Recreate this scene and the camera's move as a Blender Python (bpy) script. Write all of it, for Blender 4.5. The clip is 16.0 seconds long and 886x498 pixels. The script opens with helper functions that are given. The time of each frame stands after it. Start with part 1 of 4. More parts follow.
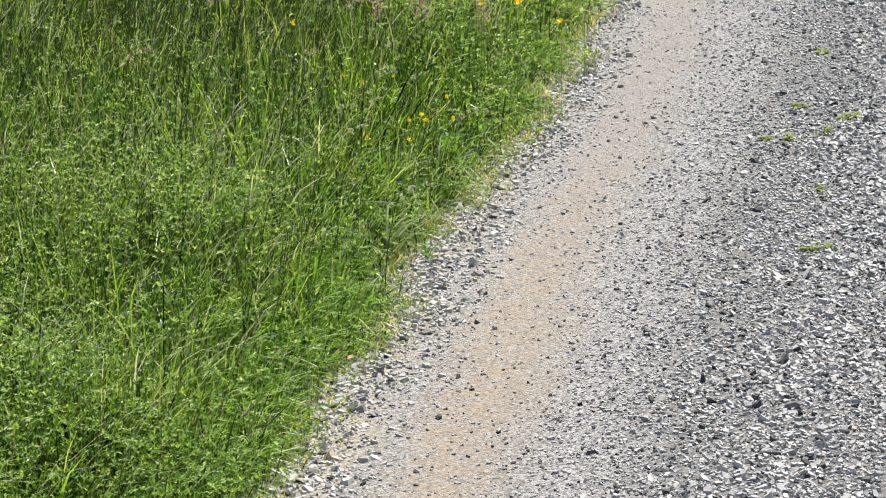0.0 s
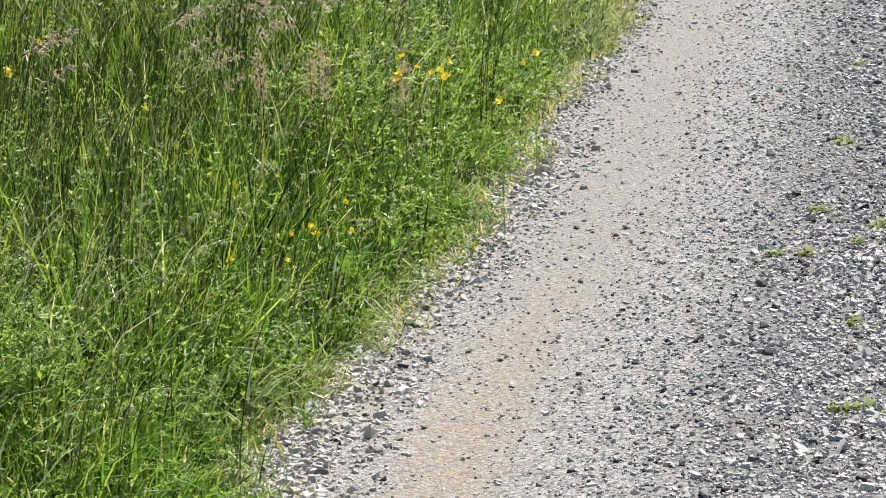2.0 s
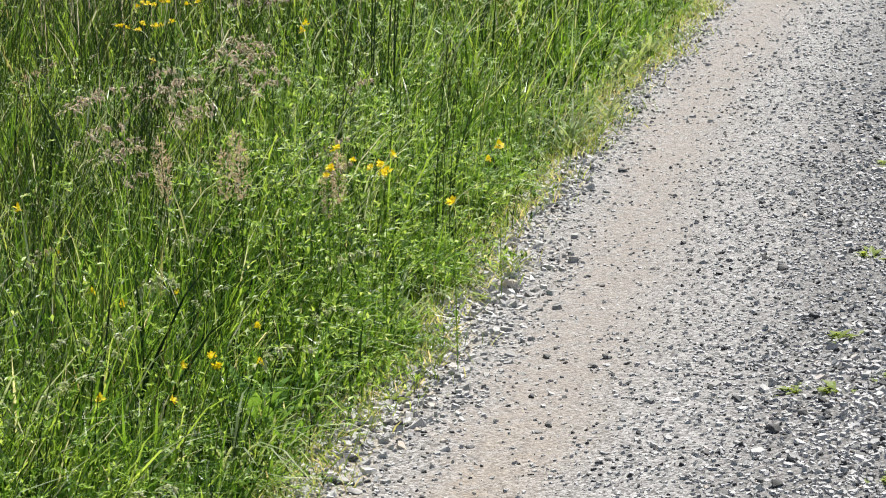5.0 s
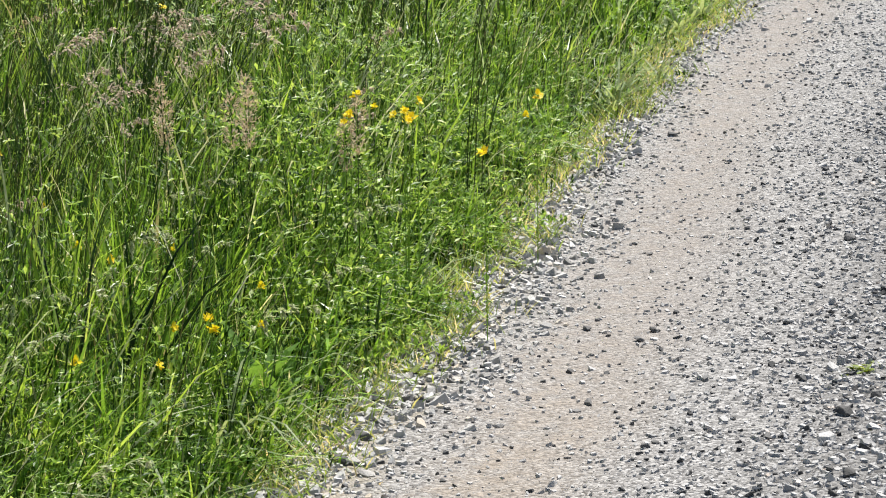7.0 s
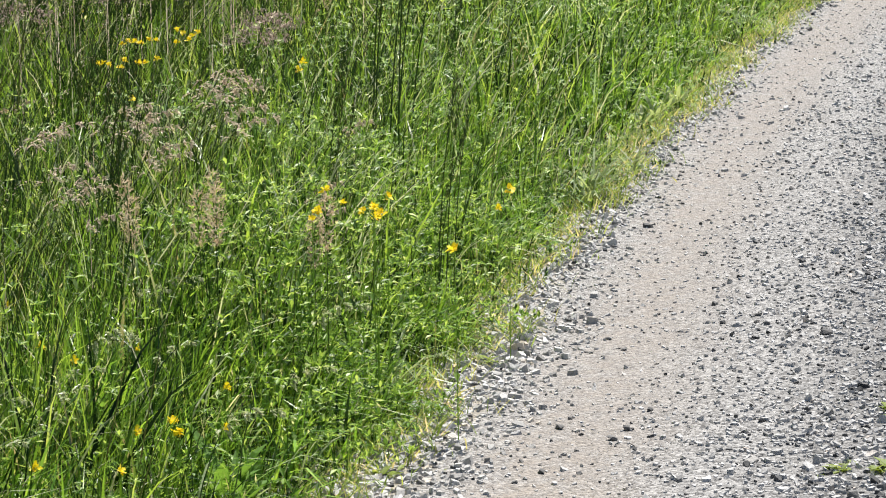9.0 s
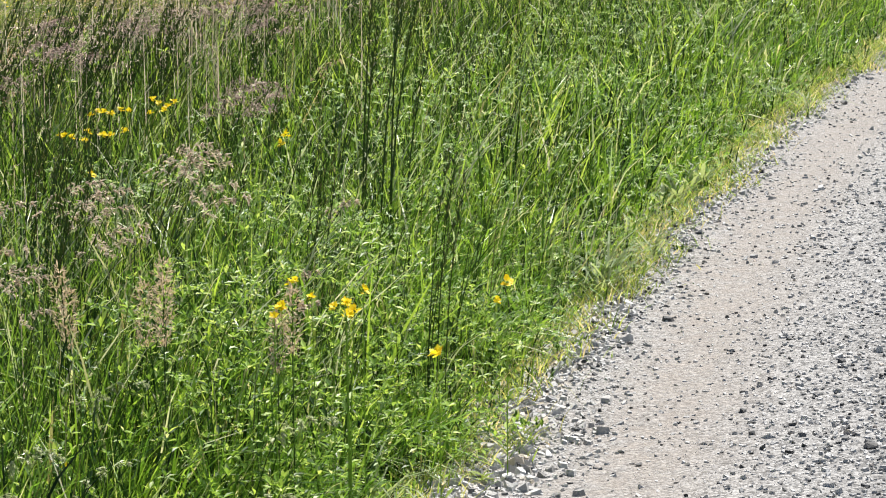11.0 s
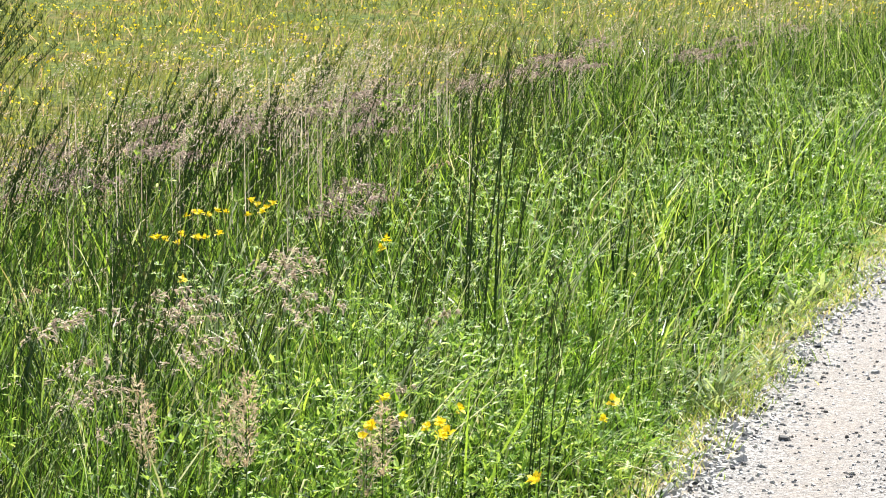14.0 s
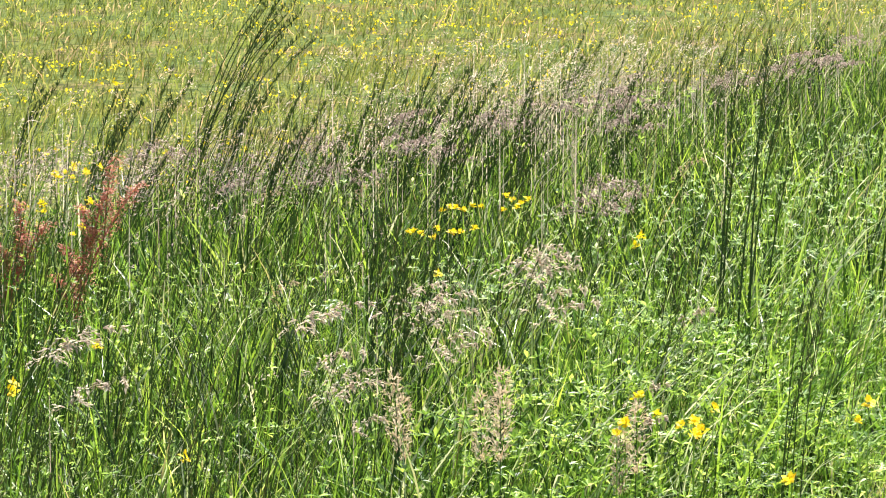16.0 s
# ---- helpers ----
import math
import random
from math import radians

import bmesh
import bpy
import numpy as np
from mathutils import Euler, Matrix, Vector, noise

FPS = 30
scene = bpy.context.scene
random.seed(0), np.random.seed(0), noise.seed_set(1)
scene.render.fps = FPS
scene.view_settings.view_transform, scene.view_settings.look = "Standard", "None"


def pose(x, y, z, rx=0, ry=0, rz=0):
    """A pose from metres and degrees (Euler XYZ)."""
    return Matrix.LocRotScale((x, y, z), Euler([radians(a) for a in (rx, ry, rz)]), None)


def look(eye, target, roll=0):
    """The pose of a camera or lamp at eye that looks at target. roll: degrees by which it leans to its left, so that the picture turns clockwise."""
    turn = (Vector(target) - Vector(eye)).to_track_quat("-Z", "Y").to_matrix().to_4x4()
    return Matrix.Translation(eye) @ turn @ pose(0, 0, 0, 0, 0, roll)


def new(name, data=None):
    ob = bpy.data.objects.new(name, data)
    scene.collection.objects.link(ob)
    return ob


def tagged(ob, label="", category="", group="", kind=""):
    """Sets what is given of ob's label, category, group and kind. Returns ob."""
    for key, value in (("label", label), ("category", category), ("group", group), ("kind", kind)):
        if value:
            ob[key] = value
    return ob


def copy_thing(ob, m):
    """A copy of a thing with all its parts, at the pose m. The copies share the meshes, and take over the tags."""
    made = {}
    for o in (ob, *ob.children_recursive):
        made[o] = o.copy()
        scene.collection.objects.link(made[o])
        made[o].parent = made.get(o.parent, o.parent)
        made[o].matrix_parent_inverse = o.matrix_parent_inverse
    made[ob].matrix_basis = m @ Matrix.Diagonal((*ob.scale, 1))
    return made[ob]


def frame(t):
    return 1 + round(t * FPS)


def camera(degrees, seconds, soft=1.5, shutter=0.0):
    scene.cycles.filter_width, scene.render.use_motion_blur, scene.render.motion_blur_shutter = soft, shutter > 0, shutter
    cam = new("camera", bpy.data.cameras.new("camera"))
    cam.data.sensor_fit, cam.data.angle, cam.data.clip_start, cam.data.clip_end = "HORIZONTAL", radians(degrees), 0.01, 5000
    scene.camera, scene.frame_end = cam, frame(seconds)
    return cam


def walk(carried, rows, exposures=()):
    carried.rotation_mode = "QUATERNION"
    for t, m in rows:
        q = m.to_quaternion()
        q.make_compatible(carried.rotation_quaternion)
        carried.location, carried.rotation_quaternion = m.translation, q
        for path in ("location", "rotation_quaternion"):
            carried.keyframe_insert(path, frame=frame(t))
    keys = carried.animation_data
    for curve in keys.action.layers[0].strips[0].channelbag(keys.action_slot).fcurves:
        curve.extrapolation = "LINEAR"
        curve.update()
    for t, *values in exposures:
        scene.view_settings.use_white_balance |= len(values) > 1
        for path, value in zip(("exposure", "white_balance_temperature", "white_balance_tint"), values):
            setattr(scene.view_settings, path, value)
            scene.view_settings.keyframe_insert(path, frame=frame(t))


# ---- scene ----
# The camera glides forward along the gravel path and sinks to head height, turning from the path to the meadow.
cam = camera(18.0, 16.0, soft=1.1)
PATH = [
    (0, (-0.926, -6.200, 3.523), (-0.585, -1.459, 1.975), -1.29),
    (0.5, (-0.641, -4.867, 3.093), (-0.293, -0.104, 1.611), -1.65),
    (1, (-0.467, -3.813, 2.786), (-0.102, 0.962, 1.348), -1.84),
    (1.5, (-0.443, -3.612, 2.744), (-0.070, 1.176, 1.352), -1.91),
    (2, (-0.392, -3.111, 2.633), (-0.026, 1.691, 1.288), -1.83),
    (2.5, (-0.311, -2.770, 2.538), (0.059, 2.045, 1.243), -1.83),
    (3, (-0.257, -2.362, 2.411), (0.096, 2.455, 1.116), -1.78),
    (3.5, (-0.203, -1.858, 2.282), (0.117, 2.957, 0.972), -1.58),
    (4, (-0.168, -1.637, 2.250), (0.151, 3.188, 0.979), -1.50),
    (4.5, (-0.117, -1.501, 2.238), (0.233, 3.341, 1.042), -1.62),
    (4.7, (-0.098, -1.456, 2.228), (0.271, 3.393, 1.066), -1.63),
    (6.8, (0.007, -0.637, 1.916), (0.328, 4.223, 0.786), -0.97),
    (7, (0.013, -0.561, 1.898), (0.312, 4.296, 0.745), -0.91),
    (7.5, (0.031, -0.458, 1.896), (0.295, 4.399, 0.741), -0.96),
    (8, (0.043, -0.451, 1.911), (0.326, 4.417, 0.801), -0.99),
    (8.5, (0.046, -0.462, 1.922), (0.355, 4.413, 0.858), -0.97),
    (9, (0.055, -0.454, 1.919), (0.388, 4.431, 0.905), -1.04),
    (9.5, (0.122, -0.046, 1.840), (0.434, 4.853, 0.893), -1.18),
    (10, (0.149, 0.138, 1.814), (0.444, 5.045, 0.898), -1.18),
    (10.2, (0.165, 0.228, 1.803), (0.449, 5.138, 0.902), -1.16),
    (12.3, (0.263, 0.748, 1.758), (0.574, 5.664, 0.900), -0.39),
    (12.5, (0.267, 0.750, 1.767), (0.568, 5.670, 0.925), -0.30),
    (13, (0.273, 0.833, 1.758), (0.528, 5.766, 0.982), -0.38),
    (13.5, (0.275, 0.917, 1.743), (0.453, 5.860, 1.018), -0.50),
    (14, (0.273, 0.928, 1.741), (0.358, 5.877, 1.037), -0.51),
    (14.5, (0.267, 0.915, 1.743), (0.261, 5.866, 1.050), -0.49),
    (15, (0.261, 0.904, 1.746), (0.164, 5.855, 1.053), -0.38),
    (15.5, (0.261, 0.904, 1.750), (0.044, 5.850, 1.048), -0.42),
    (16, (0.261, 0.904, 1.750), (-0.101, 5.840, 1.040), -0.50),
]
EXPOSURES = [(0.0, 0.72), (7.0, 0.73), (10.0, 0.83), (12.5, 0.97), (14.0, 1.28), (16.0, 1.52)]
walk(cam, [(t, look(eye, target, roll)) for t, eye, target, roll in PATH], EXPOSURES)

# ---- world and sun ----
SUN_ELEVATION, SUN_AZIMUTH = 56.0, 28.0  # degrees; azimuth from +y towards +x
world = bpy.data.worlds.new("sky")
scene.world = world
world.use_nodes = True
wn, wl = world.node_tree.nodes, world.node_tree.links
wn.clear()
sky = wn.new("ShaderNodeTexSky")
sky.sky_type, sky.sun_disc = "NISHITA", False
sky.sun_elevation, sky.sun_rotation = radians(SUN_ELEVATION), radians(SUN_AZIMUTH)
back = wn.new("ShaderNodeBackground")
back.inputs["Strength"].default_value = 0.05
wout = wn.new("ShaderNodeOutputWorld")
wl.new(sky.outputs["Color"], back.inputs["Color"])
wl.new(back.outputs["Background"], wout.inputs["Surface"])
sun_data = bpy.data.lights.new("sun", "SUN")
sun_data.energy, sun_data.angle, sun_data.color = 5.0, radians(0.53), (1.0, 0.965, 0.91)
sun = new("sun", sun_data)
se, sa = radians(SUN_ELEVATION), radians(SUN_AZIMUTH)
sun.matrix_world = look((20 * math.cos(se) * math.sin(sa), 20 * math.cos(se) * math.cos(sa), 20 * math.sin(se)), (0, 0, 0))

rng = np.random.default_rng(7)


# ---- materials ----
def nodes_of(name):
    m = bpy.data.materials.new(name)
    m.use_nodes = True
    nt = m.node_tree
    nt.nodes.clear()
    return m, nt.nodes, nt.links


def ramp(nodes, stops):
    r = nodes.new("ShaderNodeValToRGB")
    while len(r.color_ramp.elements) < len(stops):
        r.color_ramp.elements.new(0.5)
    for e, (p, c) in zip(r.color_ramp.elements, stops):
        e.position, e.color = p, (*c, 1)
    return r


def plant_material(name, stops, translucent=0.45, rough=0.45, patch=None, patch_scale=0.8, gloss=0.5, through_tint=(2.25, 1.95, 1.5)):
    """Leaf tissue: colour varies from blade to blade and, slowly, from patch to patch; light shines through it."""
    m, n, l = nodes_of(name)
    geo = n.new("ShaderNodeNewGeometry")
    r = ramp(n, stops)
    l.new(geo.outputs["Random Per Island"], r.inputs["Fac"])
    colour = r.outputs["Color"]
    if patch:
        noise_t = n.new("ShaderNodeTexNoise")
        noise_t.inputs["Scale"].default_value, noise_t.inputs["Detail"].default_value = patch_scale, 3
        l.new(geo.outputs["Position"], noise_t.inputs["Vector"])
        sharp = n.new("ShaderNodeMapRange")
        sharp.inputs["From Min"].default_value, sharp.inputs["From Max"].default_value = 0.42, 0.62
        l.new(noise_t.outputs["Fac"], sharp.inputs["Value"])
        mixc = n.new("ShaderNodeMix")
        mixc.data_type, mixc.blend_type = "RGBA", "MULTIPLY"
        mixc.inputs[7].default_value = (*patch, 1)
        l.new(sharp.outputs["Result"], mixc.inputs["Factor"])
        l.new(colour, mixc.inputs[6])
        colour = mixc.outputs[2]
    fine = n.new("ShaderNodeTexNoise")
    fine.inputs["Scale"].default_value = 140
    l.new(geo.outputs["Position"], fine.inputs["Vector"])
    vary = n.new("ShaderNodeMapRange")
    vary.inputs["To Min"].default_value, vary.inputs["To Max"].default_value = 0.75, 1.25
    l.new(fine.outputs["Fac"], vary.inputs["Value"])
    mul = n.new("ShaderNodeVectorMath")
    mul.operation = "SCALE"
    l.new(colour, mul.inputs[0])
    l.new(vary.outputs["Result"], mul.inputs["Scale"])
    b = n.new("ShaderNodeBsdfPrincipled")
    b.inputs["Roughness"].default_value = rough
    b.inputs["Specular IOR Level"].default_value = gloss
    l.new(mul.outputs["Vector"], b.inputs["Base Color"])
    out = n.new("ShaderNodeOutputMaterial")
    if translucent > 0:
        t = n.new("ShaderNodeBsdfTranslucent")
        warm = n.new("ShaderNodeVectorMath")
        warm.operation = "MULTIPLY"
        warm.inputs[1].default_value = through_tint
        l.new(mul.outputs["Vector"], warm.inputs[0])
        l.new(warm.outputs["Vector"], t.inputs["Color"])
        mx = n.new("ShaderNodeMixShader")
        mx.inputs["Fac"].default_value = translucent
        l.new(b.outputs["BSDF"], mx.inputs[1])
        l.new(t.outputs["BSDF"], mx.inputs[2])
        l.new(mx.outputs["Shader"], out.inputs["Surface"])
    else:
        l.new(b.outputs["BSDF"], out.inputs["Surface"])
    return m


def stone_material(name, stops, per_object=False):
    m, n, l = nodes_of(name)
    geo = n.new("ShaderNodeNewGeometry")
    info = n.new("ShaderNodeObjectInfo")
    r = ramp(n, stops)
    l.new(info.outputs["Random"] if per_object else geo.outputs["Random Per Island"], r.inputs["Fac"])
    grain = n.new("ShaderNodeTexNoise")
    grain.inputs["Scale"].default_value, grain.inputs["Detail"].default_value = 220, 6
    l.new(geo.outputs["Position"], grain.inputs["Vector"])
    vary = n.new("ShaderNodeMapRange")
    vary.inputs["To Min"].default_value, vary.inputs["To Max"].default_value = 0.7, 1.3
    l.new(grain.outputs["Fac"], vary.inputs["Value"])
    mul = n.new("ShaderNodeVectorMath")
    mul.operation = "SCALE"
    l.new(r.outputs["Color"], mul.inputs[0])
    l.new(vary.outputs["Result"], mul.inputs["Scale"])
    b = n.new("ShaderNodeBsdfPrincipled")
    b.inputs["Roughness"].default_value = 0.85
    l.new(mul.outputs["Vector"], b.inputs["Base Color"])
    bump = n.new("ShaderNodeBump")
    bump.inputs["Strength"].default_value, bump.inputs["Distance"].default_value = 0.5, 0.003
    l.new(grain.outputs["Fac"], bump.inputs["Height"])
    l.new(bump.outputs["Normal"], b.inputs["Normal"])
    out = n.new("ShaderNodeOutputMaterial")
    l.new(b.outputs["BSDF"], out.inputs["Surface"])
    return m


def soil_material(name, low, high, scale):
    m, n, l = nodes_of(name)
    geo = n.new("ShaderNodeNewGeometry")
    big = n.new("ShaderNodeTexNoise")
    big.inputs["Scale"].default_value, big.inputs["Detail"].default_value = scale, 8
    l.new(geo.outputs["Position"], big.inputs["Vector"])
    r = ramp(n, [(0.3, low), (0.7, high)])
    l.new(big.outputs["Fac"], r.inputs["Fac"])
    b = n.new("ShaderNodeBsdfPrincipled")
    b.inputs["Roughness"].default_value = 0.95
    b.inputs["Specular IOR Level"].default_value = 0.1
    l.new(r.outputs["Color"], b.inputs["Base Color"])
    bump = n.new("ShaderNodeBump")
    bump.inputs["Strength"].default_value, bump.inputs["Distance"].default_value = 0.8, 0.02
    l.new(big.outputs["Fac"], bump.inputs["Height"])
    l.new(bump.outputs["Normal"], b.inputs["Normal"])
    out = n.new("ShaderNodeOutputMaterial")
    l.new(b.outputs["BSDF"], out.inputs["Surface"])
    return m


def path_material():
    """Trodden gravel path. UV: x metres across the path, y metres along it. A wheel track of beige sand runs in the grey grit."""
    m, n, l = nodes_of("path_grit_and_sand")
    uv = n.new("ShaderNodeUVMap")
    uv.uv_map = "UVMap"
    sep = n.new("ShaderNodeSeparateXYZ")
    l.new(uv.outputs["UV"], sep.inputs["Vector"])
    wob = n.new("ShaderNodeTexNoise")
    wob.inputs["Scale"].default_value, wob.inputs["Detail"].default_value = 2.2, 5
    l.new(uv.outputs["UV"], wob.inputs["Vector"])
    wob2 = n.new("ShaderNodeTexNoise")
    wob2.inputs["Scale"].default_value, wob2.inputs["Detail"].default_value = 14, 6
    l.new(uv.outputs["UV"], wob2.inputs["Vector"])

    def math_node(op, a, b2=None):
        k = n.new("ShaderNodeMath")
        k.operation = op
        for socket, v in zip(k.inputs, (a, b2)):
            if v is None:
                continue
            if isinstance(v, (int, float)):
                socket.default_value = v
            else:
                l.new(v, socket)
        return k.outputs[0]

    off = math_node("MULTIPLY", math_node("SUBTRACT", wob.outputs["Fac"], 0.5), 0.34)
    off2 = math_node("MULTIPLY", math_node("SUBTRACT", wob2.outputs["Fac"], 0.5), 0.22)
    u = math_node("ADD", math_node("ADD", sep.outputs["X"], off), off2)
    dist = math_node("ABSOLUTE", math_node("SUBTRACT", u, SAND_MID))
    mask = n.new("ShaderNodeMapRange")
    mask.interpolation_type = "SMOOTHSTEP"
    mask.inputs["From Min"].default_value, mask.inputs["From Max"].default_value = SAND_HALF + 0.24, SAND_HALF - 0.13
    l.new(dist, mask.inputs["Value"])
    grit = n.new("ShaderNodeTexVoronoi")
    grit.inputs["Scale"].default_value = 120
    grit.inputs["Randomness"].default_value = 1.0
    l.new(uv.outputs["UV"], grit.inputs["Vector"])
    sepc = n.new("ShaderNodeSeparateXYZ")
    l.new(grit.outputs["Color"], sepc.inputs["Vector"])
    gr = ramp(n, [(0.0, (0.070, 0.068, 0.066)), (0.25, (0.160, 0.155, 0.150)), (0.6, (0.285, 0.277, 0.267)), (1.0, (0.435, 0.424, 0.410))])
    l.new(sepc.outputs["X"], gr.inputs["Fac"])
    sand_n = n.new("ShaderNodeTexNoise")
    sand_n.inputs["Scale"].default_value, sand_n.inputs["Detail"].default_value = 60, 8
    l.new(uv.outputs["UV"], sand_n.inputs["Vector"])
    sr = ramp(n, [(0.3, (0.155, 0.136, 0.119)), (0.5, (0.262, 0.231, 0.203)), (0.72, (0.385, 0.344, 0.303))])
    l.new(sand_n.outputs["Fac"], sr.inputs["Fac"])
    along = n.new("ShaderNodeMapRange")
    along.interpolation_type = "SMOOTHSTEP"
    along.inputs["From Min"].default_value, along.inputs["From Max"].default_value = 7.0, 3.6
    l.new(sep.outputs["Y"], along.inputs["Value"])
    tan = n.new("ShaderNodeMix")
    tan.data_type, tan.blend_type = "RGBA", "MULTIPLY"
    tan.inputs[7].default_value = (1.12, 1.02, 0.85, 1)
    l.new(along.outputs["Result"], tan.inputs["Factor"])
    l.new(sr.outputs["Color"], tan.inputs[6])
    mx = n.new("ShaderNodeMix")
    mx.data_type = "RGBA"
    worn = n.new("ShaderNodeMapRange")  # the sand shows in patches
    worn.inputs["From Min"].default_value, worn.inputs["From Max"].default_value = 0.35, 0.62
    worn.inputs["To Min"].default_value, worn.inputs["To Max"].default_value = 0.42, 0.86
    l.new(wob2.outputs["Fac"], worn.inputs["Value"])
    l.new(math_node("MULTIPLY", mask.outputs["Result"], worn.outputs["Result"]), mx.inputs["Factor"])
    l.new(tan.outputs[2], mx.inputs[7])
    # grit darkened across the coarse side: shade between the stones, put into the colour
    gap_shade = n.new("ShaderNodeMapRange")
    gap_shade.interpolation_type = "SMOOTHSTEP"
    gap_shade.inputs["From Min"].default_value, gap_shade.inputs["From Max"].default_value = 0.74, 1.25
    gap_shade.inputs["To Min"].default_value, gap_shade.inputs["To Max"].default_value = 1.0, 0.64
    l.new(u, gap_shade.inputs["Value"])
    shaded_grit = n.new("ShaderNodeVectorMath")
    shaded_grit.operation = "SCALE"
    l.new(gr.outputs["Color"], shaded_grit.inputs[0])
    l.new(gap_shade.outputs["Result"], shaded_grit.inputs["Scale"])
    l.new(shaded_grit.outputs["Vector"], mx.inputs[6])
    rim = n.new("ShaderNodeMapRange")
    rim.interpolation_type = "SMOOTHSTEP"
    rim.inputs["From Min"].default_value, rim.inputs["From Max"].default_value = 0.13, -0.06
    l.new(u, rim.inputs["Value"])
    earth = ramp(n, [(0.35, (0.20, 0.172, 0.125)), (0.65, (0.42, 0.372, 0.295))])
    l.new(sand_n.outputs["Fac"], earth.inputs["Fac"])
    mx2 = n.new("ShaderNodeMix")
    mx2.data_type = "RGBA"
    l.new(rim.outputs["Result"], mx2.inputs["Factor"])
    l.new(mx.outputs[2], mx2.inputs[6])
    l.new(earth.outputs["Color"], mx2.inputs[7])
    b = n.new("ShaderNodeBsdfPrincipled")
    b.inputs["Roughness"].default_value = 0.92
    l.new(mx2.outputs[2], b.inputs["Base Color"])
    height = math_node("ADD", math_node("MULTIPLY", grit.outputs["Distance"], -1.0), math_node("MULTIPLY", sand_n.outputs["Fac"], 0.6))
    bump = n.new("ShaderNodeBump")
    bump.inputs["Strength"].default_value, bump.inputs["Distance"].default_value = 0.9, 0.006
    l.new(height, bump.inputs["Height"])
    l.new(bump.outputs["Normal"], b.inputs["Normal"])
    out = n.new("ShaderNodeOutputMaterial")
    l.new(b.outputs["BSDF"], out.inputs["Surface"])
    return m


SAND_MID, SAND_HALF = 0.38, 0.13
# Near-black blades paint the shade of the gaps, the whitish stop paints glints.
GREEN_SHADE_GLINT = [(0.0, (0.006, 0.018, 0.003)), (0.42, (0.026, 0.066, 0.010)), (0.62, (0.134, 0.250, 0.030)), (0.84, (0.325, 0.480, 0.080)), (0.945, (0.420, 0.510, 0.150)), (0.955, (0.62, 0.64, 0.48)), (0.985, (0.300, 0.290, 0.150)), (1.0, (0.400, 0.350, 0.208))]
# The last two, whitish stops put sun glints into single broad blades.
LUSH_GLINT = [(0.0, (0.020, 0.056, 0.008)), (0.35, (0.105, 0.225, 0.024)), (0.7, (0.275, 0.445, 0.062)), (0.92, (0.385, 0.520, 0.120)), (0.94, (0.58, 0.60, 0.42)), (1.0, (0.52, 0.52, 0.36))]
mat_grass = plant_material("grass_blades", GREEN_SHADE_GLINT, 0.33, 0.36, (0.6, 0.74, 0.74), 3.0, 0.28, (2.1, 1.85, 1.15))
mat_lush = plant_material("lush_broad_blades", LUSH_GLINT, 0.36, 0.34, (0.66, 0.78, 0.78), 4.0, 0.36, (2.1, 1.85, 1.15))
mat_far_grass = plant_material("far_meadow_grass", [(0.0, (0.030, 0.052, 0.014)), (0.45, (0.110, 0.158, 0.036)), (0.9, (0.190, 0.235, 0.062)), (0.94, (0.30, 0.26, 0.15)), (1.0, (0.34, 0.29, 0.20))], 0.5, 0.6, (1.18, 1.0, 1.05), 0.9, 0.15)
mat_fringe = plant_material("edge_grass_blades", [(0.0, (0.080, 0.150, 0.026)), (0.4, (0.180, 0.270, 0.050)), (0.66, (0.30, 0.37, 0.08)), (0.84, (0.42, 0.41, 0.16)), (0.93, (0.50, 0.44, 0.25)), (1.0, (0.55, 0.48, 0.32))], 0.4, 0.5)
mat_herb = plant_material("herb_leaves", [(0.0, (0.022, 0.060, 0.010)), (0.4, (0.110, 0.215, 0.030)), (0.8, (0.270, 0.410, 0.075)), (0.93, (0.360, 0.490, 0.120)), (1.0, (0.50, 0.57, 0.30))], 0.36, 0.42, gloss=0.25)
mat_vetch = plant_material("vetch_leaves", [(0.0, (0.075, 0.150, 0.050)), (0.5, (0.200, 0.330, 0.110)), (0.85, (0.330, 0.450, 0.210)), (1.0, (0.52, 0.59, 0.44))], 0.34, 0.42, gloss=0.3)
mat_pale = plant_material("pale_arching_blades", [(0.0, (0.128, 0.192, 0.072)), (1.0, (0.240, 0.304, 0.144))], 0.45, 0.5, gloss=0.3)
mat_weed = plant_material("path_weed_leaves", [(0.0, (0.128, 0.200, 0.032)), (1.0, (0.256, 0.320, 0.064))], 0.45, 0.55, gloss=0.3)
mat_broad = plant_material("broad_leaves", [(0.0, (0.060, 0.145, 0.020)), (1.0, (0.150, 0.280, 0.042))], 0.34, 0.5, gloss=0.3)
mat_stalk = plant_material("dark_stalks", [(0.0, (0.022, 0.046, 0.011)), (0.6, (0.042, 0.080, 0.019)), (1.0, (0.085, 0.090, 0.032))], 0.15, 0.6, gloss=0.2)
mat_seed = plant_material("pink_beige_seed_heads", [(0.0, (0.30, 0.235, 0.195)), (0.4, (0.54, 0.455, 0.365)), (0.8, (0.68, 0.60, 0.49)), (1.0, (0.78, 0.71, 0.60))], 0.5, 0.7, gloss=0.2, through_tint=(1.25, 1.18, 1.12))
mat_mauve = plant_material("mauve_seed_heads", [(0.0, (0.17, 0.115, 0.105)), (0.4, (0.34, 0.255, 0.225)), (0.75, (0.54, 0.44, 0.385)), (1.0, (0.72, 0.64, 0.55))], 0.4, 0.7, gloss=0.2, through_tint=(1.2, 1.15, 1.12))
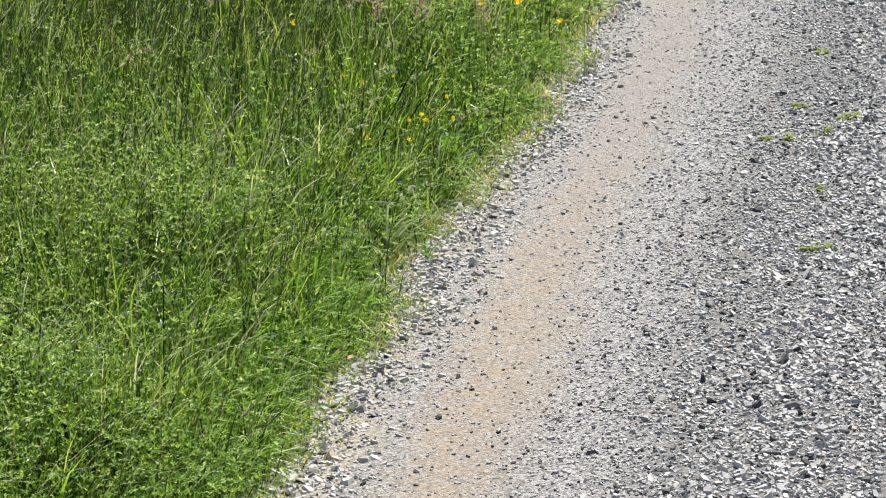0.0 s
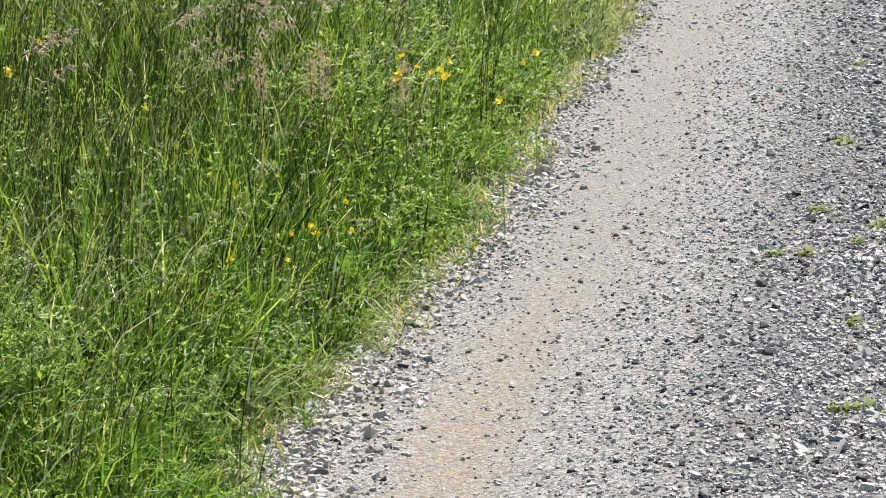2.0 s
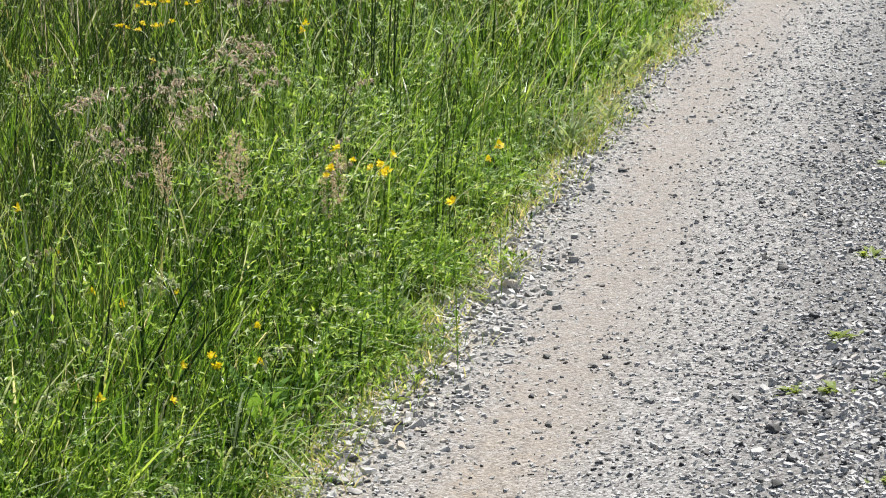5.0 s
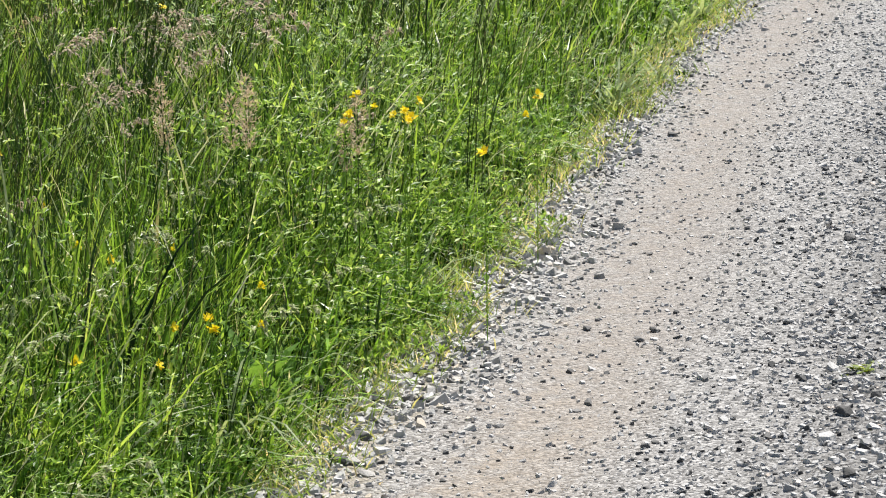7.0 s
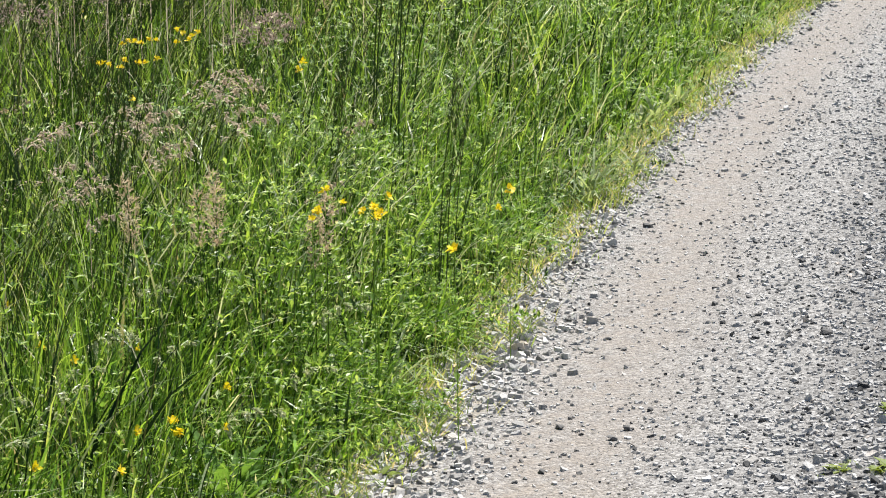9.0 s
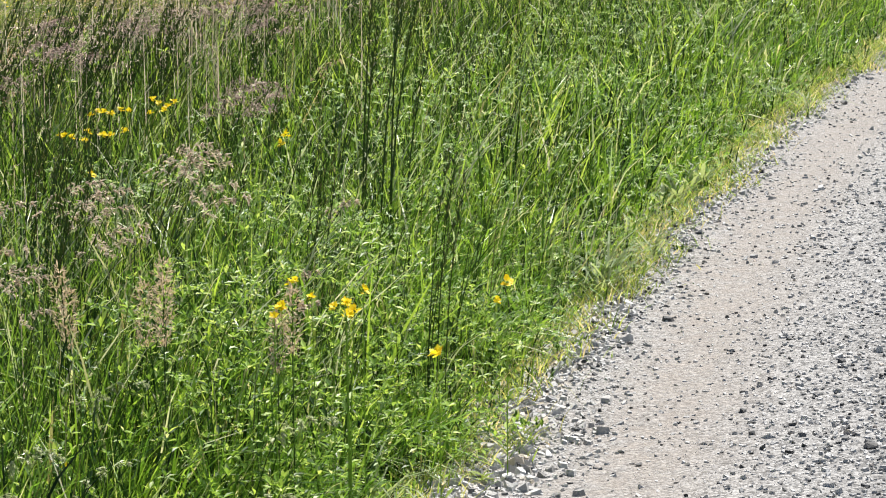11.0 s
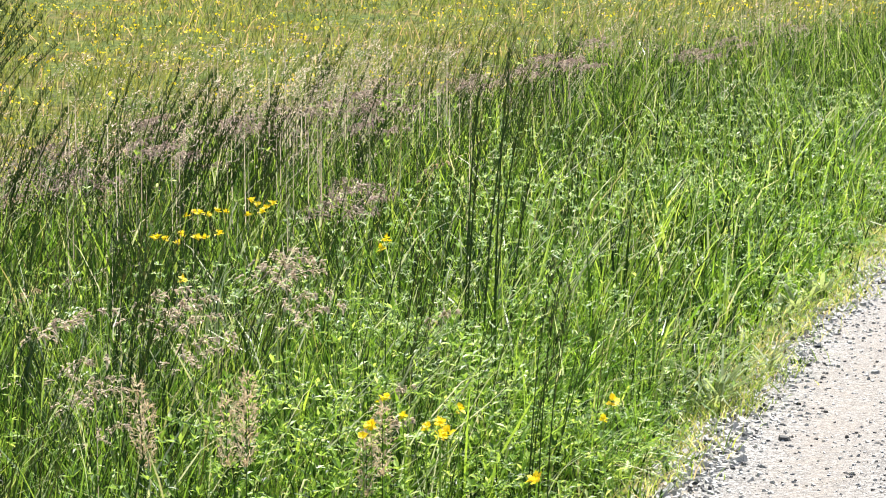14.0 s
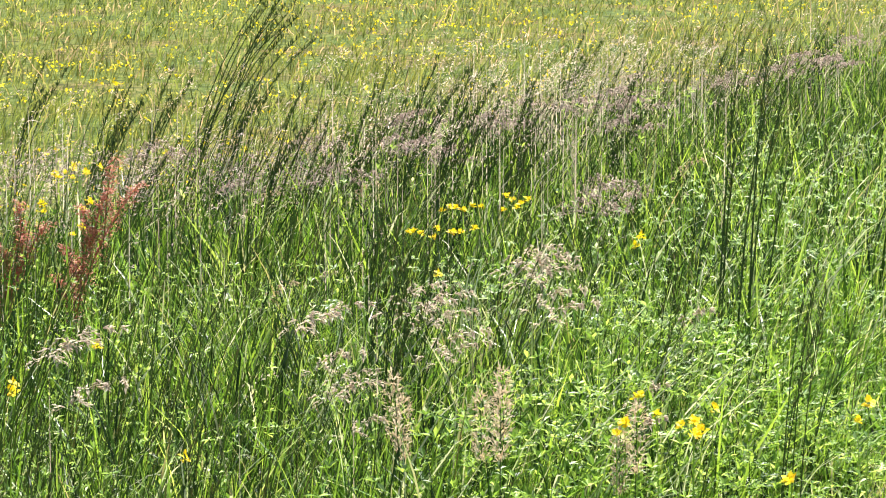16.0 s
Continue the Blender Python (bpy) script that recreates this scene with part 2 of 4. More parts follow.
mat_dead = plant_material("dead_leaf", [(0.0, (0.50, 0.33, 0.19)), (1.0, (0.62, 0.45, 0.30))], 0.25, 0.7, gloss=0.2, through_tint=(1.2, 1.1, 1.0))
mat_straw = plant_material("dry_straw", [(0.0, (0.44, 0.345, 0.22)), (1.0, (0.68, 0.58, 0.42))], 0.4, 0.7, gloss=0.2, through_tint=(1.2, 1.1, 1.0))
mat_dock = plant_material("rusty_dock_seeds", [(0.0, (0.32, 0.105, 0.075)), (0.6, (0.52, 0.235, 0.165)), (1.0, (0.66, 0.42, 0.32))], 0.4, 0.7, gloss=0.2, through_tint=(1.3, 1.2, 1.1))
mat_petal = plant_material("yellow_petals", [(0.0, (0.85, 0.60, 0.01)), (0.5, (0.88, 0.71, 0.02)), (1.0, (0.90, 0.78, 0.04))], 0.35, 0.5, gloss=0.3, through_tint=(1.05, 1.05, 1.0))
mat_gravel = stone_material("gravel_grains", [(0.0, (0.035, 0.035, 0.036)), (0.13, (0.10, 0.10, 0.10)), (0.18, (0.335, 0.331, 0.325)), (0.6, (0.445, 0.438, 0.428)), (0.9, (0.50, 0.492, 0.48)), (0.97, (0.53, 0.52, 0.51)), (1.0, (0.47, 0.40, 0.34))])
mat_rim = stone_material("pale_rim_gravel", [(0.0, (0.16, 0.155, 0.145)), (0.15, (0.34, 0.33, 0.315)), (0.6, (0.47, 0.46, 0.44)), (0.85, (0.56, 0.545, 0.52)), (1.0, (0.50, 0.43, 0.34))])
mat_stone = stone_material("loose_stone_rock", [(0.0, (0.07, 0.068, 0.066)), (0.55, (0.16, 0.155, 0.15)), (0.8, (0.32, 0.31, 0.295)), (1.0, (0.54, 0.515, 0.48))], True)
mat_pale_stone = stone_material("pale_edge_stone", [(0.0, (0.22, 0.21, 0.195)), (0.6, (0.40, 0.385, 0.36)), (1.0, (0.56, 0.54, 0.50))], True)
# Pale tone carries the white glints of bent blades, on top of the gloss.
mat_bent = plant_material("glint_pale_bent_blades", [(0.0, (0.26, 0.33, 0.13)), (0.6, (0.46, 0.51, 0.28)), (1.0, (0.62, 0.60, 0.42))], 0.35, 0.35, gloss=0.6, through_tint=(1.4, 1.35, 1.2))
mat_soil = soil_material("dark_meadow_soil", (0.018, 0.018, 0.008), (0.05, 0.048, 0.02), 9)
mat_path = path_material()


# ---- plan ----
EDGE_Y = [-12.0, 2.3, 3.3, 4.6, 5.5, 6.7, 8.2, 10.6, 12.0, 14.5, 16.0, 20.0, 30.0, 60.0]
EDGE_X = [-5.2, -0.80, -0.50, -0.15, 0.16, 0.54, 0.96, 1.69, 2.15, 2.97, 3.57, 5.1, 9.5, 24.0]
PATH_WIDTH = 3.0


def edge(y):
    """Where the grass meets the gravel."""
    return np.interp(y, EDGE_Y, EDGE_X)


def tall_limit(y):
    """Where the tall verge gives way to the low flowery meadow."""
    return -2.3 + 0.52 * (y - 11.3)


def sand_shift(y):
    """How far the sandy wheel track wanders from its mean line."""
    return np.interp(y, [2.3, 4.0, 5.5, 8.0, 10.5, 14.0], [0.12, 0.08, 0.05, 0.02, -0.08, -0.09])


def wave(x, y, f, seed):
    """A smooth patchy field between 0 and 1."""
    r = np.random.default_rng(seed)
    v = np.zeros_like(x)
    for k in range(5):
        a, ph, s = r.uniform(0, 6.28), r.uniform(0, 6.28), f * r.uniform(0.6, 1.9)
        v = v + np.sin((x * math.cos(a) + y * math.sin(a)) * s + ph + 1.5 * np.sin((x * math.sin(a) - y * math.cos(a)) * s * 0.7))
    return 0.5 + v / 6.5


def ground_z(x, y):
    """Gentle relief of the meadow; the path lies flat."""
    d = np.clip((edge(y) - x - 0.22) / 0.6, 0, 1)
    return d * (0.02 + 0.03 * wave(x, y, 1.3, 5)) - 0.002


# ---- mesh helpers ----
def raw_mesh(name, verts, quads, tris, material, uvs=None):
    """A mesh from arrays of corners, four-sided and three-sided faces."""
    me = bpy.data.meshes.new(name)
    quads, tris = np.asarray(quads, np.int32).reshape(-1, 4), np.asarray(tris, np.int32).reshape(-1, 3)
    loops = np.concatenate([quads.ravel(), tris.ravel()])
    starts = np.concatenate([np.arange(len(quads)) * 4, len(quads) * 4 + np.arange(len(tris)) * 3])
    me.vertices.add(len(verts))
    me.vertices.foreach_set("co", np.asarray(verts, np.float32).ravel())
    me.loops.add(len(loops))
    me.loops.foreach_set("vertex_index", loops.astype(np.int32))
    me.polygons.add(len(starts))
    me.polygons.foreach_set("loop_start", starts.astype(np.int32))
    if uvs is not None:
        layer = me.uv_layers.new(name="UVMap")
        layer.data.foreach_set("uv", np.asarray(uvs, np.float32)[loops].ravel())
    me.update(calc_edges=True)
    me.shade_flat()
    me.materials.append(material)
    return me


def blade_arrays(x, y, z, h, w, way, lean, bend, face, rows=(0.0, 0.4, 0.75), droop=0.0):
    """Grass blades: flat, tapered strips that lean and bend. Returns corners, quads, tris."""
    n, k = len(x), len(rows)
    spine = []
    for s in (*rows, 1.0):
        out = h * (lean * s + bend * s * s)
        spine.append(np.stack([x + np.cos(way) * out, y + np.sin(way) * out, z + h * (s - droop * bend * s * s * s)], -1))
    side = np.stack([np.cos(face), np.sin(face), np.zeros(n)], -1)
    cols = []
    for j, s in enumerate(rows):
        half = (w * (1 - 0.75 * s * s) * (0.75 + 0.5 * min(s * 3, 0.5)))[:, None] * side / 2
        cols += [spine[j] - half, spine[j] + half]
    cols.append(spine[-1])
    per = 2 * k + 1
    verts = np.stack(cols, 1).reshape(-1, 3)
    base = (np.arange(n) * per)[:, None]
    quads = np.concatenate([base + np.array([2 * j, 2 * j + 1, 2 * j + 3, 2 * j + 2]) for j in range(k - 1)])
    tris = base + np.array([2 * k - 2, 2 * k - 1, 2 * k])
    return verts, quads, tris


def leaf_arrays(x, y, z, size, way, tilt, slim=0.45):
    """Small pointed leaves, folded along the midrib. Returns corners and tris."""
    n = len(x)
    f = np.stack([np.cos(way) * np.cos(tilt), np.sin(way) * np.cos(tilt), np.sin(tilt)], -1) * size[:, None]
    s = np.stack([-np.sin(way), np.cos(way), np.zeros(n)], -1) * size[:, None] * slim / 2
    o = np.stack([x, y, z], -1)
    up = np.array([0, 0, 1.0]) * size[:, None] * 0.10
    verts = np.stack([o, o + f * 0.5 + s + up, o + f, o + f * 0.5 - s + up], 1).reshape(-1, 3)
    base = (np.arange(n) * 4)[:, None]
    return verts, np.concatenate([base + np.array([0, 2, 1]), base + np.array([0, 3, 2])])


def merge(*some):
    """Joins (verts, quads, tris) groups."""
    vs, qs, ts, at = [], [], [], 0
    for v, q, t in some:
        vs.append(v)
        qs.append(np.asarray(q, int).reshape(-1, 4) + at)
        ts.append(np.asarray(t, int).reshape(-1, 3) + at)
        at += len(v)
    return np.concatenate(vs), np.concatenate(qs), np.concatenate(ts)


def pebble_arrays(x, y, z, size, r):
    """Flat crushed stones: a five-cornered foot and a smaller, tilted five-cornered top."""
    n = len(x)
    a = r.uniform(0, 6.28, (n, 1)) + np.arange(5) * 1.257 + r.normal(0, 0.24, (n, 5))
    long, short = (size * r.uniform(0.5, 0.85, n))[:, None], (size * r.uniform(0.34, 0.6, n))[:, None]
    jag = r.uniform(0.68, 1.22, (n, 5))
    px, py = np.cos(a) * long * jag, np.sin(a) * short * jag
    turn = r.uniform(0, 6.28, n)[:, None]
    px, py = px * np.cos(turn) - py * np.sin(turn), px * np.sin(turn) + py * np.cos(turn)
    shrink = r.uniform(0.55, 0.88, (n, 5))
    top = (size * r.uniform(0.16, 0.42, n))[:, None] + px * r.normal(0, 0.22, (n, 1)) + py * r.normal(0, 0.22, (n, 1)) + size[:, None] * r.normal(0, 0.035, (n, 5))
    low = np.stack([x[:, None] + px, y[:, None] + py, (z - 0.003)[:, None] + 0 * a], -1)
    high = np.stack([x[:, None] + px * shrink, y[:, None] + py * shrink, z[:, None] + np.maximum(top, 0.06 * size[:, None])], -1)
    verts = np.concatenate([low, high], 1).reshape(-1, 3)
    base = (np.arange(n) * 10)[:, None]
    quads = np.concatenate([base + np.array([k, (k + 1) % 5, 5 + (k + 1) % 5, 5 + k]) for k in range(5)])
    tris = np.concatenate([base + np.array([5, 5 + k, 6 + k]) for k in (1, 2, 3)])
    return verts, quads, tris


def grit_arrays(x, y, z, size, r):
    """Small grains: four-cornered chips with an apex off the middle."""
    n = len(x)
    a = r.uniform(0, 6.28, (n, 1)) + np.arange(4) * 1.571 + r.normal(0, 0.3, (n, 4))
    rad = size[:, None] * r.uniform(0.35, 0.75, (n, 4))
    low = np.stack([x[:, None] + np.cos(a) * rad, y[:, None] + np.sin(a) * rad, (z - 0.002)[:, None] + 0 * a], -1)
    tip = np.stack([x + r.normal(0, 0.2, n) * size, y + r.normal(0, 0.2, n) * size, z + size * r.uniform(0.13, 0.34, n)], -1)[:, None]
    verts = np.concatenate([low, tip], 1).reshape(-1, 3)
    base = (np.arange(n) * 5)[:, None]
    return verts, np.zeros((0, 4), int), np.concatenate([base + np.array([k, (k + 1) % 4, 4]) for k in range(4)])


def part(name, me, parent, label=""):
    ob = new(name, me)
    ob.parent = parent
    return tagged(ob, label)


def tube(points, radii, sides=5):
    """Corners, quads and tris of a tapering stem along the points."""
    points = np.asarray(points, float)
    ways = np.gradient(points, axis=0)
    verts = []
    for p, d, r in zip(points, ways, radii):
        d = d / np.linalg.norm(d)
        e = np.cross(d, (0.3, 0.9, 0.1))
        e /= np.linalg.norm(e)
        f = np.cross(d, e)
        verts += [p + r * (math.cos(a) * e + math.sin(a) * f) for a in np.arange(sides) * 2 * math.pi / sides]
    quads = [[i * sides + j, i * sides + (j + 1) % sides, (i + 1) * sides + (j + 1) % sides, (i + 1) * sides + j]
             for i in range(len(points) - 1) for j in range(sides)]
    top = (len(points) - 1) * sides
    return np.array(verts), np.array(quads), np.array([[top, top + j, top + j + 1] for j in range(1, sides - 1)])


# ---- ground and path ----
def sheet(name, xs, ys, zf, material, label):
    gx, gy = np.meshgrid(xs, ys)
    verts = np.stack([gx, gy, zf(gx, gy)], -1).reshape(-1, 3)
    w, hh = len(xs), len(ys)
    i = (np.arange(hh - 1)[:, None] * w + np.arange(w - 1)[None]).ravel()
    ob = new(name, raw_mesh(name, verts, np.stack([i, i + 1, i + w + 1, i + w], -1), [], material))
    return tagged(ob, label, name.replace("_", " "), kind="structure")


def ground_height(x, y):
    far = np.clip((np.hypot(x, y - 8) - 30) / 60, 0, 1)
    return np.where(x < edge(y), ground_z(x, y), -0.03) * (1 - far) - 0.03 * far


sheet("ground", np.concatenate([[-3000, -600, -150, -60], np.arange(-30, 30.1, 0.75), [60, 150, 600, 3000]]),
      np.concatenate([[-3000, -600, -100, -30], np.arange(-14, 60.1, 0.75), [90, 150, 600, 3000]]), ground_height, mat_soil,
      "dark soil and thatch under the meadow grass")


def build_path():
    ys = np.arange(-12, 60, 0.2)
    us = np.concatenate([[-0.5, -0.38, -0.25], np.arange(-0.1, PATH_WIDTH + 0.01, 0.1)])
    gu, gy = np.meshgrid(us, ys)
    gx = edge(gy) + gu
    track = np.exp(-(((gu - sand_shift(gy) - SAND_MID) / 0.22) ** 2)) * -0.012
    z = np.where(gu < -0.3, -0.06, 0.004 + track + 0.006 * wave(gx, gy, 3.0, 11))
    w, hh = len(us), len(ys)
    i = (np.arange(hh - 1)[:, None] * w + np.arange(w - 1)[None]).ravel()
    uv = np.stack([gu - sand_shift(gy), gy], -1).reshape(-1, 2)
    me = raw_mesh("path", np.stack([gx, gy, z], -1).reshape(-1, 3), np.stack([i, i + 1, i + w + 1, i + w], -1), [], mat_path, uv)
    tagged(new("path", me), "grey gravel path with a beige sandy wheel track", "path", kind="structure")


build_path()


def path_z(u, x, y):
    return 0.004 - 0.012 * np.exp(-(((u - sand_shift(y) - SAND_MID) / 0.22) ** 2)) + 0.006 * wave(x, y, 3.0, 11)


def scatter_gravel(n, y0, y1, u1, seed, grow):
    """Grit on the sandy wheel track, growing to coarse crushed stone away from the verge and along its rim."""
    r = np.random.default_rng(seed)
    y = r.uniform(y0, y1, n)
    u = r.uniform(-0.26, u1, n)
    x = edge(y) + u
    sandy = np.exp(-(((u - sand_shift(y) - SAND_MID - 0.12 * (wave(x, y, 3.0, 21) - 0.5)) / 0.21) ** 2))
    coarse = np.clip((u - 0.74) / 0.75, 0, 1) * (0.45 + 0.55 * wave(x, y, 2.4, 22))
    rim = np.clip((0.16 - u) / 0.2, 0, 1)
    size = r.lognormal(math.log(0.0066), 0.42, n) * np.exp(0.95 * coarse + 0.8 * rim - 0.25 * sandy) * grow
    keep = (r.random(n) > 0.20 * sandy + 0.28 * coarse) & (r.random(n) < np.clip(1.0 + u / 0.28, 0.2, 1)) & (size < 0.042)
    x, y, u, size = x[keep], y[keep], u[keep], size[keep]
    z = path_z(u, x, y)
    small = size < 0.0102
    return pebble_arrays(x[~small], y[~small], z[~small], size[~small], r), grit_arrays(x[small], y[small], z[small], size[small], r)


def rim_stones(n, seed):
    """Larger stones pushed together along the grassy edge."""
    r = np.random.default_rng(seed)
    y = 1.8 + 6.2 * r.random(n) ** 1.4
    u = r.triangular(-0.22, 0.02, 0.30, n)
    x = edge(y) + u
    keep = r.random(n) < np.clip(2.4 * wave(x, y, 3.2, 23) - 0.3, 0.15, 1)
    x, y, u = x[keep], y[keep], u[keep]
    return pebble_arrays(x, y, path_z(u, x, y), np.minimum(r.lognormal(math.log(0.017), 0.4, len(x)), 0.05), r)


gv, gq, gt = merge(*scatter_gravel(116000, 1.6, 9.2, 1.95, 31, 1.0), *scatter_gravel(6000, -9.0, 1.6, 3.0, 34, 1.9), *scatter_gravel(17000, 9.2, 12.5, 1.75, 32, 1.25), *scatter_gravel(11000, 12.5, 19.0, 1.2, 33, 1.4))
tagged(new("gravel", raw_mesh("gravel", gv, gq, gt, mat_gravel)), "loose grey crushed gravel lying on the path", "gravel", kind="stuff")
tagged(new("edge_gravel", raw_mesh("edge_gravel", *rim_stones(4400, 35), mat_rim)), "pale grey and tan stones crowded along the grassy edge", "gravel", kind="stuff")


# ---- grass ----
def height_field(x, y):
    """Height of the sward: short at the path, then rising to the tall verge."""
    d = edge(y) - x
    return (0.06 + 0.28 * np.clip(d / 0.55, 0, 1) ** 1.1 + 0.14 * np.clip((d - 0.4) / 0.8, 0, 1)) * (0.72 + 0.56 * wave(x, y, 1.7, 41))


def verge_points(n, y0, y1, left, seed):
    r = np.random.default_rng(seed)
    y = r.uniform(y0, y1, n)
    lo = left(y)
    hi = edge(y) - 0.08 + 0.15 * (wave(y, y * 0.3, 6.0, 43) - 0.5) + 0.05 * r.normal(0, 1, n)
    x = lo + (hi - lo) * r.random(n)
    return x, y, r


def grass_layer(n, y0, y1, left, seed, width, rows, per=9, tall=1.0):
    """Tufts of blades that spread outwards from their middle."""
    x, y, r = verge_points(n // per, y0, y1, left, seed)
    m = len(x)
    size = r.lognormal(0, 0.28, m)
    top = height_field(x, y) * size * tall
    lush = r.lognormal(0, 0.2, m)
    x, y, top, lush = (np.repeat(a, per) for a in (x, y, top, lush))
    n = len(x)
    way, out = r.uniform(0, 6.28, n), np.abs(r.normal(0, 0.028, n))
    x, y = x + np.cos(way) * out, y + np.sin(way) * out
    h = np.minimum(top * r.uniform(0.4, 1.0, n), 0.6)
    lean, bend = 0.05 + 4.0 * out * r.random(n), np.minimum(r.gamma(1.5, 0.26, n), 0.95)
    bend = np.minimum(bend, 0.2 / np.maximum(h, 0.1))
    w = width * r.uniform(0.5, 1.5, n) * lush
    return blade_arrays(x, y, ground_z(x, y) - 0.01, h, w, way + 0.25 * np.cos(way), lean, bend, way + 1.57 + r.normal(0, 0.7, n), rows, 0.4)


def near_left(y):
    return np.where(y < 9.0, -2.7, 0.1 - 0.234 * y - 0.5)


near_grass = merge(grass_layer(52000, 0.6, 10.0, near_left, 51, 0.0048, (0.0, 0.4, 0.75)), grass_layer(13000, 0.6, 10.0, near_left, 53, 0.0078, (0.0, 0.4, 0.75), 7),
                   grass_layer(60000, 0.6, 10.0, near_left, 54, 0.0062, (0.0, 0.5), 11, 0.62))
far_left = lambda y: np.maximum(0.1 - 0.234 * y, tall_limit(y) - 0.6)
far_grass = merge(grass_layer(60000, 10.0, 23.0, far_left, 52, 0.0076, (0.0, 0.5)), grass_layer(62000, 10.0, 23.0, far_left, 56, 0.0098, (0.0, 0.5), 11, 0.68))
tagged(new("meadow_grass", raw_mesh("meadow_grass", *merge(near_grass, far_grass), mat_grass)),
       "dense fresh green meadow grass beside the gravel path, gap shade in its darkest blades", "grass", kind="stuff")


def lush_layer(n, y0, y1, reach, seed, width, per=8):
    """Broad juicy blades in the belt along the path, leaning out over it."""
    r = np.random.default_rng(seed)
    m = n // per
    y = r.uniform(y0, y1, m)
    d = r.gamma(1.6, reach, m) + 0.05
    x = edge(y) - 0.07 + 0.15 * (wave(y, y * 0.3, 6.0, 43) - 0.5) - d
    keep = r.random(m) < np.clip(2.2 * wave(x, y, 2.2, 44) - 0.25, 0.25, 1)
    x, y, d = x[keep], y[keep], d[keep]
    top = (0.06 + 0.31 * np.clip(d / 0.7, 0, 1)) * r.lognormal(0, 0.25, len(x))
    x, y, top = (np.repeat(a, per) for a in (x, y, top))
    n = len(x)
    way, out = r.uniform(0, 6.28, n), np.abs(r.normal(0, 0.025, n))
    h = np.minimum(top * r.uniform(0.45, 1.1, n), 0.5)
    x, y = x + np.cos(way) * out, y + np.sin(way) * out
    way = np.where(r.random(n) < 0.35, r.normal(-0.4, 0.6, n), way)
    bend = np.minimum(r.gamma(1.8, 0.42, n), 0.26 / np.maximum(h, 0.1))
    return blade_arrays(x, y, ground_z(x, y) - 0.008, h, width * r.uniform(0.55, 1.45, n), way, 0.06 + 3.0 * out * r.random(n), bend, way + 1.57 + r.normal(0, 0.6, n), (0.0, 0.35, 0.7), 0.5)


tagged(new("lush_grass", raw_mesh("lush_grass", *merge(lush_layer(30000, 1.0, 10.0, 0.24, 57, 0.0082), lush_layer(14000, 10.0, 21.0, 0.32, 58, 0.0105), lush_layer(13000, 4.0, 10.0, 0.75, 59, 0.008), lush_layer(9000, 0.8, 4.4, 0.38, 60, 0.0078)), mat_lush)),
       "lush bright green broad-bladed grass leaning over the path edge", "grass", kind="stuff")


def fringe_layer(n, seed):
    """Short, partly dry grass that thins out over the first stones of the path."""
    r = np.random.default_rng(seed)
    y = r.uniform(1.5, 20.0, n)
    x = edge(y) + 0.12 * (wave(y, y * 0.3, 6.0, 43) - 0.5) - 0.10 + np.abs(r.normal(0, 0.07, n)) * r.choice([-1.0, 1.0], n)
    h = r.uniform(0.02, 0.09, n)
    return blade_arrays(x, y, np.zeros(n) - 0.003, h, r.uniform(0.003, 0.006, n), r.uniform(0, 6.28, n), r.uniform(0.1, 0.9, n), r.uniform(0.1, 0.8, n), r.uniform(0, 3.14, n), (0.0, 0.5), 0.3)


tagged(new("edge_grass", raw_mesh("edge_grass", *fringe_layer(16000, 55), mat_fringe)), "short yellowish grass thinning out over the path edge", "grass", kind="stuff")


def stalk_layer(n, y0, y1, left, seed, thick, back):
    """Upright flowering stalks that the wind bends to one side, with narrow heads."""
    x, y, r = verge_points(n, y0, y1, left, seed)
    d = edge(y) - x
    keep = (d > 0.25) & (r.random(n) < np.clip(0.1 + (d - 0.5 * back) / 1.9, 0, 1) * np.clip(2.2 * wave(x, y, 1.9, 61) - 0.4, 0.1, 1) * np.clip((y - 2.5) / 5.0, 0.15, 1) * np.clip(1.5 - (x + 0.2) / 1.2, 0.3, 1))
    x, y = x[keep], y[keep]
    n = len(x)
    h = (0.42 + 0.26 * np.clip(d[keep] / 2.5, 0, 1)) * r.uniform(0.7, 1.3, n) * (1 + 0.15 * back)
    way = r.normal(0.05, 0.5, n)
    stems = blade_arrays(x, y, ground_z(x, y), h, np.full(n, thick), way, r.uniform(-0.02, 0.16, n), r.uniform(0.05, 0.35, n) * (1 + 0.6 * back), r.uniform(-0.5, 0.5, n), (0.0, 0.35, 0.7), 0.2)
    return stems


st = merge(stalk_layer(6200, 0.6, 10.0, near_left, 71, 0.0042, 0), stalk_layer(2500, 10.0, 22.0, lambda y: np.maximum(0.1 - 0.234 * y, tall_limit(y) - 0.2), 72, 0.005, 1))
tagged(new("grass_stalks", raw_mesh("grass_stalks", *st, mat_stalk)), "thin dark green flowering grass stalks bent by wind", "grass", kind="stuff")


